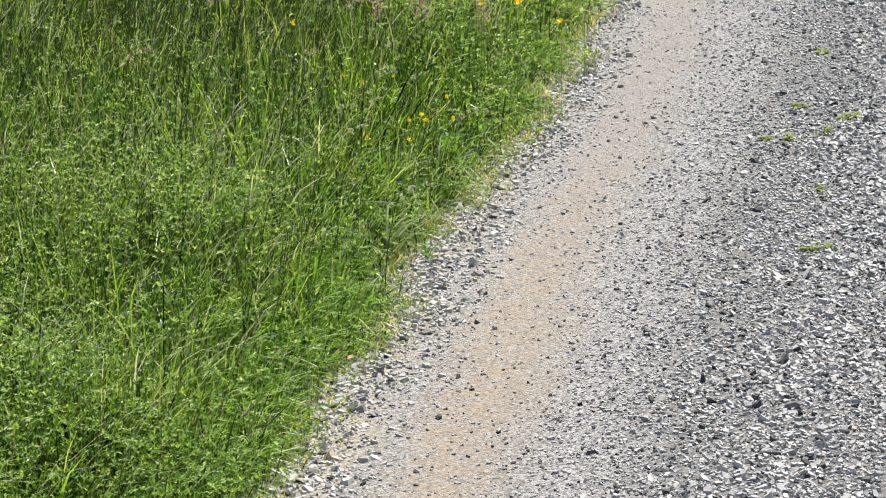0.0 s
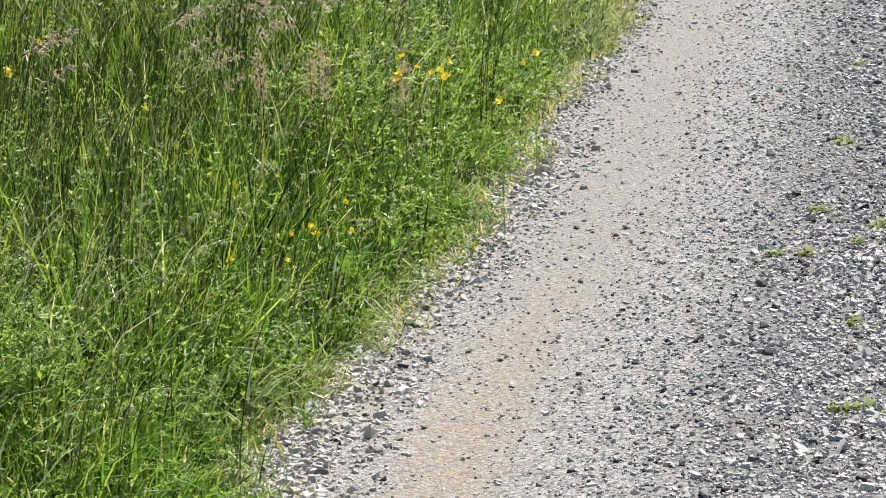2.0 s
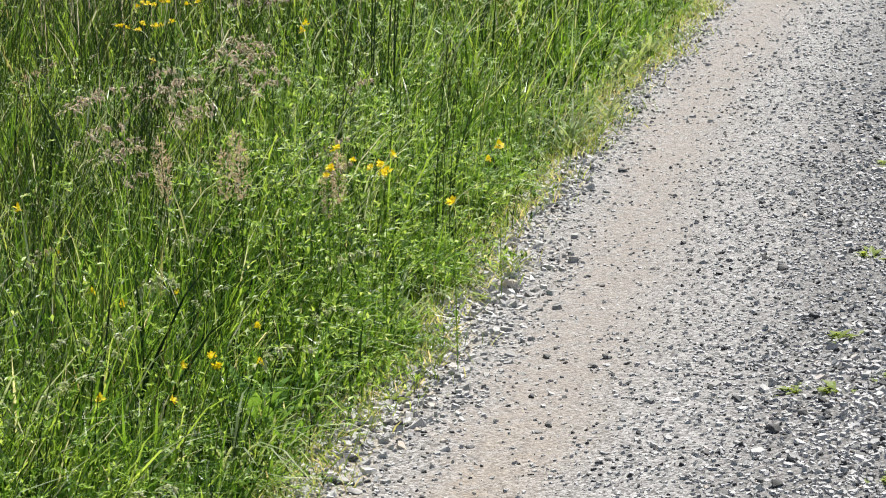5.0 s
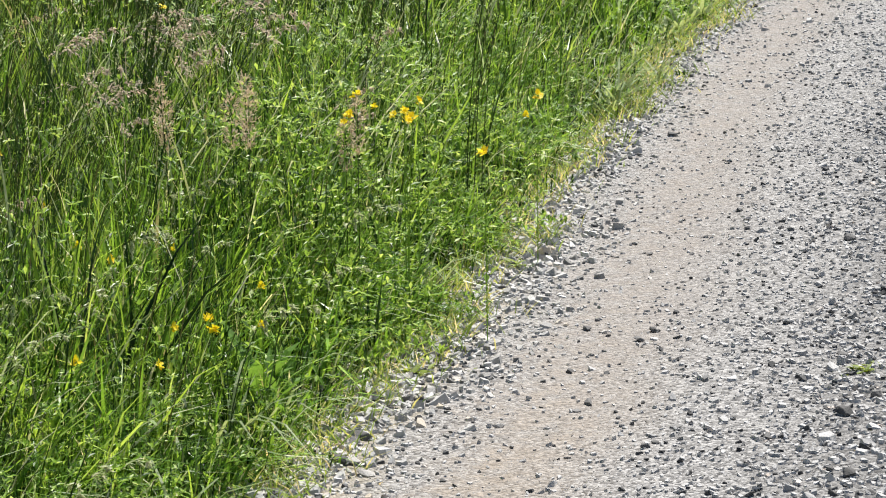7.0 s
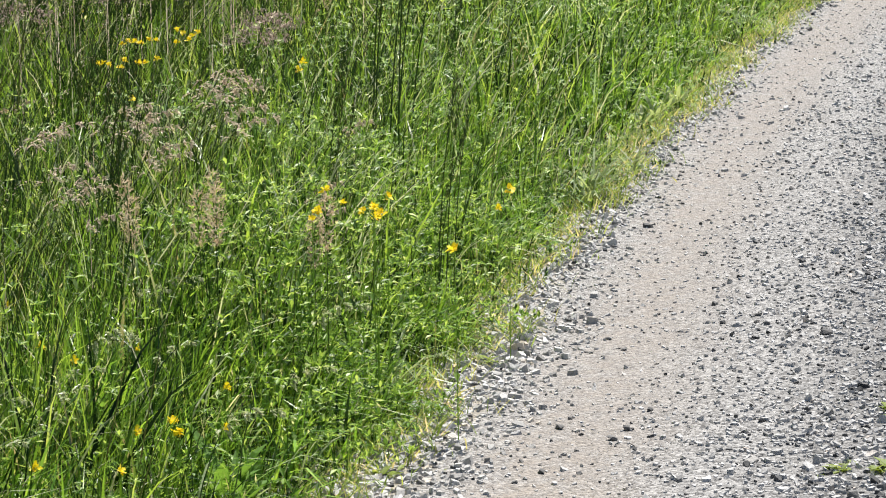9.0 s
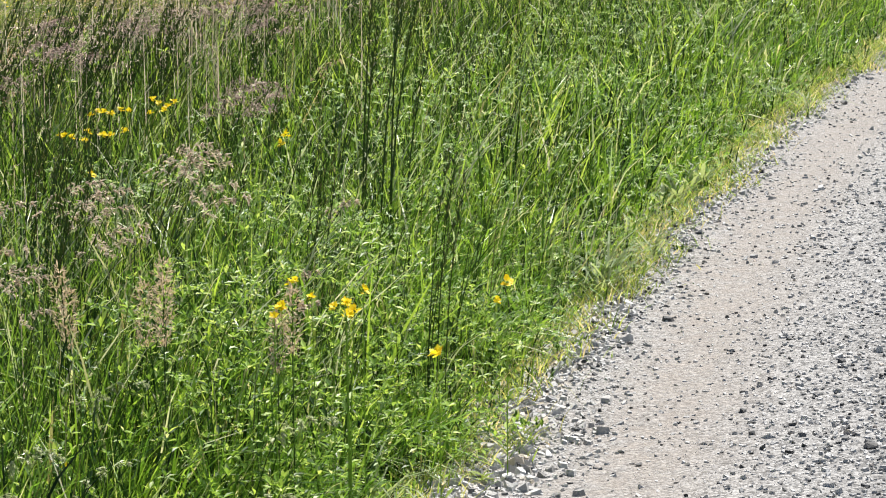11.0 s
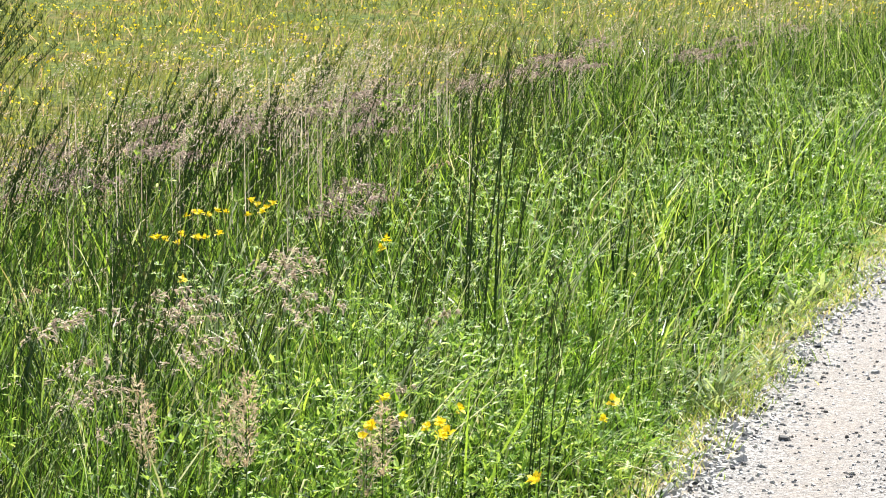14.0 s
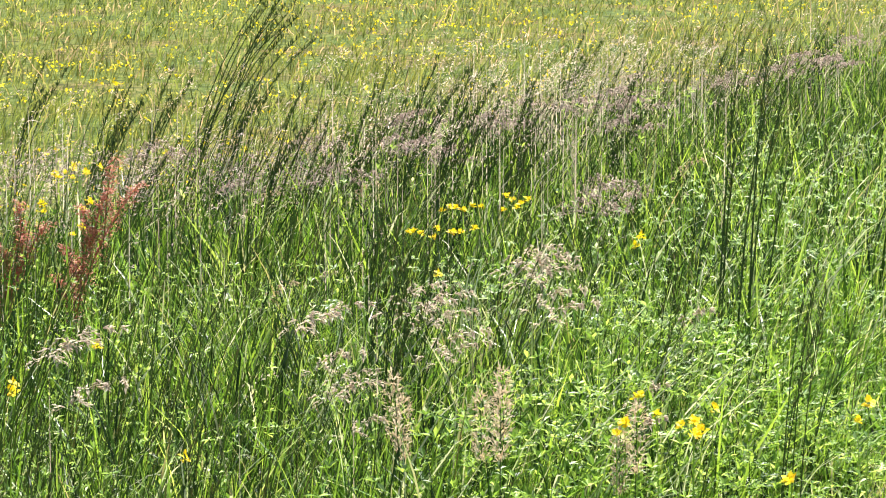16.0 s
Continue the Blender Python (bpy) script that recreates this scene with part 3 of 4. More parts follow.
def seed_head_layer(n, y0, y1, left, seed, big, dmin):
    """Loose feathery seed heads on top of the sward."""
    x, y, r = verge_points(n, y0, y1, left, seed)
    d = edge(y) - x
    back = np.clip(1.15 - np.abs(x - tall_limit(y) - 0.6) / 1.7, 0.12, 1)
    keep = (d > dmin) & (r.random(n) < np.clip((d - dmin) / 1.2, 0, 1) * back * np.clip(2.6 * wave(x, y, 1.5, 81) - 0.5, 0.08, 1) * np.clip(1.3 - (x + 0.2) / 1.1, 0.3, 1))
    x, y, d = x[keep], y[keep], d[keep]
    n = len(x)
    h = (0.44 + 0.22 * np.clip(d / 2.5, 0, 1)) * r.uniform(0.8, 1.2, n)
    m = 18
    s = np.tile(np.linspace(0, 1, m), n)
    length = np.repeat(r.uniform(0.09, 0.16, n) * big, m)
    way = np.repeat(r.normal(0.1, 0.6, n), m)
    spread = 0.017 * big * (1 - s) + 0.004
    lx = np.repeat(x, m) + np.cos(way) * length * s * 0.6 + r.normal(0, 1, n * m) * spread
    ly = np.repeat(y, m) + np.sin(way) * length * s * 0.6 + r.normal(0, 1, n * m) * spread
    lz = np.repeat(h, m) + length * (s - 0.45 * s * s)
    v, t = leaf_arrays(lx, ly, lz, r.uniform(0.008, 0.014, n * m) * big, way + r.normal(0, 0.7, n * m), r.uniform(-0.2, 1.1, n * m), 0.32)
    stem = blade_arrays(x, y, ground_z(x, y), h + 0.02, np.full(n, 0.003 * big), r.normal(0, 0.4, n), r.uniform(0, 0.02, n), np.zeros(n), r.uniform(0, 3.1, n), (0.0, 0.5))
    return merge((v, [], t), stem)


def seed_band(n, seed, left=False):
    """The pinkish haze of seed heads where the verge meets the low meadow."""
    r = np.random.default_rng(seed)
    y = r.uniform(9.5, 21.0, n)
    x = tall_limit(y) + r.triangular(-0.3, 0.3, 1.7, n)
    if left:  # the band swings round the near end of the low meadow
        x = r.uniform(-3.4, -1.1, n)
        y = 12.9 + 0.12 * (x + 1.1) + r.normal(0, 0.28, n)
    keep = left | (r.random(n) < np.clip(3.4 * wave(x, y, 1.7, 83) - 1.05, 0.06, 1) * np.clip(1.3 - (x + 0.2) / 1.1, 0.3, 1))
    x, y = x[keep], y[keep]
    n, m = len(x), 13
    h = r.uniform(0.26, 0.40 if left else 0.58, n)
    s = r.random(n * m)
    way = np.repeat(r.normal(0.1, 0.5, n), m)
    length = np.repeat(r.uniform(0.12, 0.2, n), m)
    spread = 0.03 * (1 - s) + 0.006
    v, t = leaf_arrays(np.repeat(x, m) + np.cos(way) * length * s * 0.7 + r.normal(0, 1, n * m) * spread, np.repeat(y, m) + r.normal(0, 1, n * m) * spread,
                       np.repeat(h, m) + length * (s - 0.5 * s * s), r.uniform(0.012, 0.022, n * m), way + r.normal(0, 0.8, n * m), r.uniform(-0.3, 1.0, n * m), 0.3)
    return v, [], t


tagged(new("mauve_seed_heads", raw_mesh("mauve_seed_heads", *merge(seed_band(2000, 95), seed_band(430, 96, True)), mat_mauve)), "dusky mauve grass seed heads where verge meets low meadow", "seed heads", kind="stuff")
sh = merge(seed_head_layer(1100, 1.0, 10.0, near_left, 91, 1.0, 0.5), seed_head_layer(4200, 9.0, 22.0, lambda y: np.maximum(0.1 - 0.234 * y, tall_limit(y) - 0.3), 92, 1.35, 1.2))
tagged(new("seed_heads", raw_mesh("seed_heads", *sh, mat_seed)), "pinkish beige feathery grass seed heads over the verge", "seed heads", kind="stuff")


def herb_layer(n, y0, y1, left, seed, size, whorl=5, dense=0.22, bare=0.12):
    """Bedstraw and vetch: whorls of small leaves at several heights."""
    x, y, r = verge_points(n, y0, y1, left, seed)
    keep = r.random(n) < np.clip(3.2 * wave(x, y, 1.6, 101) - 0.8, bare, 1) * np.clip((6.4 - y) / 2.6, dense, 1)
    x, y = x[keep], y[keep]
    n = len(x)
    z = height_field(x, y) * r.triangular(0.35, 0.95, 1.1, n) + ground_z(x, y)
    big = size * r.uniform(0.6, 1.4, n)
    x, y, z, big = (np.repeat(a, whorl) for a in (x, y, z, big))
    way = np.tile(np.arange(whorl) * 6.28 / whorl, n) + np.repeat(r.uniform(0, 6.28, n), whorl) + r.normal(0, 0.2, n * whorl)
    return leaf_arrays(x, y, z, big * r.uniform(0.8, 1.2, n * whorl), way, np.repeat(r.normal(0.35, 0.45, n), whorl) + r.normal(0, 0.4, n * whorl), 0.36)


hv1, ht1 = herb_layer(52000, 0.6, 10.0, near_left, 111, 0.017, dense=0.22)
hv2, ht2 = herb_layer(6000, 10.0, 20.0, lambda y: np.maximum(0.1 - 0.234 * y, tall_limit(y)), 112, 0.024)
hv4, ht4 = herb_layer(5600, 0.8, 4.4, lambda y: edge(y) - 1.1, 114, 0.020, 6, bare=0.45)
hv5, ht5 = herb_layer(2300, 5.8, 8.6, lambda y: edge(y) - 0.9, 115, 0.024, dense=0.9)
tagged(new("herb_leaves", raw_mesh("herb_leaves", *merge((hv1, [], ht1), (hv2, [], ht2), (hv4, [], ht4), (hv5, [], ht5)), mat_herb)),
       "small green vetch and clover leaves among the grass", "herbs", kind="stuff")
vv, vt = herb_layer(6500, 8.2, 16.5, lambda y: edge(y) - 1.7, 113, 0.0175, dense=0.75, bare=0.3)
tagged(new("vetch_leaves", raw_mesh("vetch_leaves", vv, [], vt, mat_vetch)), "pale grey-green vetch leaves among the taller grass", "herbs", kind="stuff")


def bent_layer(n, y0, y1, left, seed, width):
    """Blades and stems that the weather has bent over in arcs; the pale colour paints their glints."""
    x, y, r = verge_points(n, y0, y1, left, seed)
    d = edge(y) - x
    keep = (d > 0.12) & (r.random(n) < np.clip(2.4 * wave(x, y, 2.0, 116) - 0.5, 0.12, 1))
    x, y, d = x[keep], y[keep], d[keep]
    n = len(x)
    h = np.minimum(height_field(x, y) * r.uniform(0.95, 1.35, n), 0.55)
    way = np.where(r.random(n) < 0.7, r.normal(0.0, 0.5, n), r.uniform(0, 6.28, n))
    return blade_arrays(x, y, ground_z(x, y), h * 1.15, width * r.uniform(0.6, 1.4, n), way, r.uniform(0, 0.12, n), r.uniform(0.25, 0.6, n), way + 1.57 + r.normal(0, 0.5, n), (0.0, 0.3, 0.55, 0.8), 0.6)


tagged(new("bent_grass", raw_mesh("bent_grass", *merge(bent_layer(2600, 1.0, 10.0, near_left, 117, 0.0065), bent_layer(1000, 10.0, 20.0, far_left, 118, 0.010)), mat_bent)),
       "pale grass blades bent over in arcs, glints in their colour", "grass", kind="stuff")


# ---- low flowery meadow beyond the verge ----
def sward_material():
    """Close turf seen from afar: green, with straw and moss at two scales."""
    m, n, l = nodes_of("close_turf")
    geo = n.new("ShaderNodeNewGeometry")
    fine = n.new("ShaderNodeTexNoise")
    fine.inputs["Scale"].default_value, fine.inputs["Detail"].default_value = 11, 8
    wide = n.new("ShaderNodeTexNoise")
    wide.inputs["Scale"].default_value, wide.inputs["Detail"].default_value = 0.8, 7
    for k in (fine, wide):
        l.new(geo.outputs["Position"], k.inputs["Vector"])
    fr = ramp(n, [(0.34, (0.026, 0.036, 0.010)), (0.5, (0.074, 0.096, 0.026)), (0.68, (0.165, 0.172, 0.062))])
    l.new(fine.outputs["Fac"], fr.inputs["Fac"])
    wr = ramp(n, [(0.35, (0.85, 1.0, 0.7)), (0.5, (1.1, 1.08, 0.75)), (0.66, (1.5, 1.0, 1.15))])
    l.new(wide.outputs["Fac"], wr.inputs["Fac"])
    mul = n.new("ShaderNodeVectorMath")
    mul.operation = "MULTIPLY"
    l.new(fr.outputs["Color"], mul.inputs[0])
    l.new(wr.outputs["Color"], mul.inputs[1])
    b = n.new("ShaderNodeBsdfPrincipled")
    b.inputs["Roughness"].default_value, b.inputs["Specular IOR Level"].default_value = 0.95, 0.1
    l.new(mul.outputs["Vector"], b.inputs["Base Color"])
    bump = n.new("ShaderNodeBump")
    bump.inputs["Strength"].default_value, bump.inputs["Distance"].default_value = 0.3, 0.015
    l.new(fine.outputs["Fac"], bump.inputs["Height"])
    l.new(bump.outputs["Normal"], b.inputs["Normal"])
    out = n.new("ShaderNodeOutputMaterial")
    l.new(b.outputs["BSDF"], out.inputs["Surface"])
    return m


def sward_limit(y):
    """The right-hand border of the close turf: the path behind, the tall verge ahead."""
    return np.where(y < 0.5, edge(y) - 0.08, np.where(y < 11.2, -2.55, tall_limit(y) + 0.3))


def build_right_turf():
    ys = np.concatenate([[-2500, -900, -300, -100, -40, -20], np.arange(-12, 60, 0.8), [70, 90, 130, 200, 400, 900, 2500]])
    us = np.concatenate([np.arange(0, 8, 0.8), [10, 14, 20, 40, 80, 200, 600, 2500]])
    gu, gy = np.meshgrid(us, ys)
    gx = edge(gy) + PATH_WIDTH - 0.05 + gu
    z = 0.03 + 0.02 * wave(gx, gy, 0.9, 132) - np.where(gu == 0, 0.06, 0)
    w, hh = len(us), len(ys)
    i = (np.arange(hh - 1)[:, None] * w + np.arange(w - 1)[None]).ravel()
    me = raw_mesh("right_turf", np.stack([gx, gy, z], -1).reshape(-1, 3), np.stack([i, i + 1, i + w + 1, i + w], -1), [], sward_material())
    tagged(new("right_turf", me), "close green turf along the far side of the path", "meadow", kind="structure")
    r = np.random.default_rng(141)
    n = 15000
    y = r.uniform(-9, 20, n)
    left = r.random(n) < 0.5
    x = np.where(left, sward_limit(y) - 6 * r.random(n) ** 1.5, edge(y) + PATH_WIDTH + 4 * r.random(n) ** 1.5)
    keep = ~left | (y < 11.0)
    x, y = x[keep], y[keep]
    n = len(x)
    g = blade_arrays(x, y, np.full(n, 0.02), r.uniform(0.08, 0.3, n), r.uniform(0.008, 0.016, n), r.uniform(0, 6.28, n), r.uniform(0, 0.3, n), r.uniform(0, 0.6, n), r.uniform(0, 3.14, n), (0.0, 0.5), 0.3)
    tagged(new("turf_grass", raw_mesh("turf_grass", *g, mat_grass)), "loose green grass on the turf beside the path", "grass", kind="stuff")


build_right_turf()


def build_sward():
    ys = np.concatenate([[-2500, -900, -300, -100, -40, -20], np.arange(-12, 0.2, 0.8), [0.3, 0.6], np.arange(0.8, 60, 0.8), [70, 90, 130, 200, 400, 900, 2500]])
    us = np.concatenate([np.arange(0, 12, 0.8), [14, 18, 26, 40, 70, 150, 400, 1000, 2500]])
    gu, gy = np.meshgrid(us, ys)
    gx = sward_limit(gy) - gu
    z = 0.055 + 0.02 * wave(gx, gy, 0.9, 131) - np.where(gu == 0, 0.05, 0)
    w, hh = len(us), len(ys)
    i = (np.arange(hh - 1)[:, None] * w + np.arange(w - 1)[None]).ravel()
    me = raw_mesh("low_sward", np.stack([gx, gy, z], -1).reshape(-1, 3), np.stack([i + 1, i, i + w, i + w + 1], -1), [], sward_material())
    tagged(new("low_sward", me), "close yellow-green turf of the low meadow", "meadow", kind="structure")


build_sward()


def far_meadow():
    r = np.random.default_rng(121)
    n = 112000
    y = 11 + 55 * r.random(n) ** 1.6
    x = r.uniform(-0.28 * y - 1.5, 0.26 * y + 1.5)
    keep = x < tall_limit(y) + 0.3
    x, y = x[keep], y[keep]
    n = len(x)
    h = r.uniform(0.07, 0.22, n) * (0.5 + 0.9 * wave(x, y, 1.1, 122))
    g = blade_arrays(x, y, np.full(n, 0.05), h, 0.004 + 0.0003 * y, r.normal(0, 1.6, n), r.uniform(0, 0.4, n), r.gamma(1.6, 0.35, n), r.uniform(0, 3.14, n), (0.0, 0.5), 0.3)
    tagged(new("low_meadow_grass", raw_mesh("low_meadow_grass", *g, mat_far_grass)), "low yellowish green hay meadow behind the verge", "grass", kind="stuff")
    m = 8000
    y = 12 + 45 * r.random(m) ** 1.5
    x = r.uniform(-0.28 * y - 1.5, 0.26 * y + 1.5)
    keep = (x < tall_limit(y) + 0.1) & (r.random(m) < np.clip(2.4 * wave(x, y, 0.9, 123) - 0.5, 0.05, 1))
    x, y = x[keep], y[keep]
    k = 3
    fx, fy = np.repeat(x, k) + r.normal(0, 0.02, len(x) * k), np.repeat(y, k) + r.normal(0, 0.02, len(x) * k)
    fz = np.repeat(r.uniform(0.13, 0.24, len(x)), k) + r.normal(0, 0.008, len(x) * k)
    v, t = leaf_arrays(fx, fy, fz, r.uniform(0.014, 0.025, len(fx)) * (1 + 0.008 * fy), r.uniform(0, 6.28, len(fx)), r.uniform(0.2, 1.3, len(fx)), 0.9)
    tagged(new("far_flowers", raw_mesh("far_flowers", v, [], t, mat_petal)), "many small yellow flowers over the low meadow", "flowers", kind="stuff")


far_meadow()

# ---- single plants ----
def arc(height, reach, way, n=6, start=(0, 0, 0)):
    s = np.linspace(0, 1, n)
    return np.stack([start[0] + np.cos(way) * reach * s**1.8, start[1] + np.sin(way) * reach * s**1.8, start[2] + height * (s - 0.12 * s**3)], -1)


def thing(name, label, category, group=""):
    ob = new(name)
    return tagged(ob, label, category, group)


def flower_head(r, size):
    """A head of small cupped petals round a centre."""
    n = 13
    a = np.arange(n) * 2.4 + r.uniform(0, 6)
    v, t = leaf_arrays(np.cos(a) * size * 0.1, np.sin(a) * size * 0.1, r.uniform(-0.15, 0.2, n) * size, np.full(n, size * 0.6) * r.uniform(0.7, 1.2, n), a, r.uniform(-0.2, 1.2, n), 0.95)
    return raw_mesh("flower_head", v, [], t, mat_petal)


def flower_plant(seed, heads, height, spread, size):
    """A yellow-flowered herb: thin stems, each with a flower head, and small leaves."""
    r = np.random.default_rng(seed)
    p = thing("yellow_flower", "bright yellow wild flowers on thin green stems in grass", "flower", "yellow wild flowers")
    for k in range(heads):
        way = r.uniform(0, 6.28)
        pts = arc(height * 1.13 * r.uniform(0.95, 1.03), spread * (0.25 if k == 0 else r.uniform(0.4, 1.0)), way)
        part("stem", raw_mesh("stem", *tube(pts, np.linspace(0.0016, 0.001, 6), 4), mat_herb), p)
        head = part("flower_head", flower_head(r, size * r.uniform(0.8, 1.2)), p, "yellow flower head")
        head.location = pts[-1]
        head.rotation_euler = (r.uniform(0.1, 0.7), r.uniform(-0.3, 0.3), r.uniform(0, 6))
    n = 10
    a = r.uniform(0, 6.28, n)
    v, t = leaf_arrays(np.cos(a) * 0.01, np.sin(a) * 0.01, r.uniform(0.02, height * 0.7, n), r.uniform(0.02, 0.035, n), a, r.uniform(0, 0.8, n), 0.5)
    part("leaves", raw_mesh("leaves", v, [], t, mat_herb), p)
    return p


def panicle(r, pts, length, width, grains, grain, material, name, slim=0.24, rise=0.4):
    """Spikelets crowded along the last part of a stem."""
    n = grains
    s = r.random(n)
    top, way = pts[-1], pts[-1] - pts[-2]
    way = way / np.linalg.norm(way)
    c = top[None] + way[None] * (length * (s - 0.75))[:, None]
    w = width * np.sin(np.clip(s, 0.03, 0.97) * math.pi) ** 0.6
    a = r.uniform(0, 6.28, n)
    rad = np.sqrt(r.random(n)) * w
    v, t = leaf_arrays(c[:, 0] + np.cos(a) * rad, c[:, 1] + np.sin(a) * rad, c[:, 2] + r.normal(0, 0.004, n), grain * r.uniform(0.7, 1.4, n), a, r.uniform(rise, 1.4, n), slim)
    return raw_mesh(name, v, [], t, material)


def nodding_plume(r, pts, length, reach, material):
    """A loose plume: side branches that bow over to leeward, hung with slim spikelets."""
    top, axis = pts[-1], pts[-1] - pts[-2]
    axis = axis / np.linalg.norm(axis)
    xs, ys, zs, ways, tilts = [], [], [], [], []
    for k in range(12):
        f = k / 11
        root = top + axis * length * (f - 0.7) + np.array([0.55, 0.0, -0.45]) * length * f * f
        way = r.normal(0.0, 0.75) if k % 4 else r.uniform(2, 4.3)
        far = reach * (1.05 - 0.7 * f) * r.uniform(0.55, 1.0)
        s = np.linspace(0.2, 1, 12) + r.normal(0, 0.05, 12)
        xs.append(root[0] + np.cos(way) * far * s)
        ys.append(root[1] + np.sin(way) * far * s)
        zs.append(root[2] + far * (0.55 * s - 0.75 * s * s) + r.normal(0, 0.002, 12))
        ways.append(way + r.normal(0, 0.35, 12))
        tilts.append(0.5 - 1.3 * s + r.normal(0, 0.3, 12))
    cat = np.concatenate
    n = 144
    v, q = leaf_arrays(cat(xs), cat(ys), cat(zs), r.uniform(0.011, 0.019, n), cat(ways), cat(tilts), 0.32)
    return raw_mesh("plume", v, [], q, material)


def seed_grass(seed, stems, height, spread, material=None, label="", fat=1.0, upright=False):
    """A tuft of flowering grass: stalks with plumes, and a few long leaves."""
    r = np.random.default_rng(seed)
    p = thing("seed_head_grass", label or "tuft of grass with pinkish beige seed plumes", "grass tuft", "flowering grass tufts")
    for k in range(stems):
        way = r.normal(0.1, 0.7)
        start = (r.normal(0, 0.02), r.normal(0, 0.02), 0)
        pts = arc(height * r.uniform(0.8, 1.1), spread * r.uniform(0.4, 1.2), way, 7, start)
        part("stalk", raw_mesh("stalk", *tube(pts, np.linspace(0.002, 0.001, 7), 4), mat_stalk), p)
        if upright:
            part("plume", panicle(r, pts, 0.15 * fat, 0.026, 220, 0.013, material or mat_seed, "plume", 0.3, -0.3), p)
            continue
        part("plume", nodding_plume(r, pts, 0.13 * r.uniform(0.8, 1.25), 0.043 * fat, material or mat_seed), p)
    for k in range(4):
        way = r.uniform(0, 6.28)
        q = blade_arrays(np.zeros(1), np.zeros(1), np.zeros(1), np.array([height * r.uniform(0.5, 0.8)]), np.array([0.006]), np.array([way]), np.array([0.2]), np.array([r.uniform(0.2, 0.6)]), np.array([way + 1.5]))
        part("leaf_blade", raw_mesh("leaf_blade", *q, mat_grass), p)
    return p


def tall_grass(seed, stems, height, reach, thick=0.0036):
    """A clump of long dark stalks that bend over at the top, with narrow drooping heads."""
    r = np.random.default_rng(seed)
    p = thing("tall_grass", "clump of tall dark grass stalks bending in wind", "grass tuft", "tall grass clumps")
    for k in range(stems):
        start = (r.normal(0, 0.05), r.normal(0, 0.04), 0)
        way = r.normal(0.1, 0.25)
        hh, rr = height * r.uniform(0.75, 1.08), reach * r.uniform(0.6, 1.3)
        pts = arc(hh, rr, way, 8, start)
        part("stalk", raw_mesh("stalk", *tube(pts, np.linspace(thick, thick * 0.5, 8), 4), mat_stalk), p)
        tip = panicle(r, pts, 0.24 * r.uniform(0.8, 1.2), 0.008, 60, 0.020, mat_stalk, "seed_head", 0.24, 1.0)
        part("seed_head", tip, p)
    return p


def dock(seed, height, material, label, branches):
    """A dock: a ribbed stem with branching spikes of papery seeds."""
    r = np.random.default_rng(seed)
    p = thing("dock_plant", label, "dock plant", "dock plants")
    main = arc(height, height * 0.32, 0.1, 8)
    part("stem", raw_mesh("stem", *tube(main, np.linspace(0.005, 0.002, 8), 6), material), p)

    def spike(pts, n, width):
        s = r.random(n)
        idx = s * (len(pts) - 1)
        i = np.minimum(idx.astype(int), len(pts) - 2)
        c = pts[i] + (pts[i + 1] - pts[i]) * (idx - i)[:, None]
        a, rad = r.uniform(0, 6.28, n), np.sqrt(r.random(n)) * width * (0.4 + 0.6 * np.abs(np.sin(s * 17)))
        v, t = leaf_arrays(c[:, 0] + np.cos(a) * rad, c[:, 1] + np.sin(a) * rad, c[:, 2], r.uniform(0.008, 0.016, n), a, r.uniform(-0.6, 0.6, n), 0.7)
        return raw_mesh("seed_spike", v, [], t, material)

    part("seed_spike", spike(main[2:], 800, 0.034), p)
    for k in range(branches):
        f = 2 + int(k * 4 / branches)
        b = arc(height * r.uniform(0.25, 0.38), height * r.uniform(0.04, 0.10), r.uniform(-0.9, 4.0), 5, main[f])
        branch = part("branch", raw_mesh("branch", *tube(b, np.linspace(0.0025, 0.001, 5), 4), material), p)
        part("seed_spike", spike(b[1:], 260, 0.022), branch)
    return p


def broad_leaf(length, width, way, rise, droop):
    """A broad leaf with a midrib fold, drooping at the tip."""
    s = np.array([0.0, 0.15, 0.4, 0.7, 1.0])
    wide = width * np.array([0.12, 0.55, 1.0, 0.8, 0.05])
    f = np.array([math.cos(way), math.sin(way)])
    verts = []
    for a, w in zip(s, wide):
        c = f * length * a
        z = length * (rise * a - droop * a * a)
        for k, lift in ((-0.5, 0.12), (0, 0), (0.5, 0.12)):
            verts.append((c[0] - f[1] * w * k, c[1] + f[0] * w * k, z + lift * w))
    quads = [[3 * i + j, 3 * i + j + 1, 3 * i + j + 4, 3 * i + j + 3] for i in range(4) for j in range(2)]
    return np.array(verts), np.array(quads), np.zeros((0, 3), int)


def leafy_plant(seed, leaves, size, label="low leafy weed with broad bright green leaves", material=None, slim=1.0):
    r = np.random.default_rng(seed)
    p = thing("leafy_weed", label, "weed", "leafy weeds")
    for k in range(leaves):
        way = k * 2.4 + r.uniform(-0.4, 0.4)
        q = broad_leaf(size * r.uniform(0.7, 1.15), size * slim * r.uniform(0.2, 0.34), way, r.uniform(0.9, 2.0), r.uniform(0.45, 1.0))
        part("leaf", raw_mesh("leaf", *q, material or mat_broad), p)
    return p


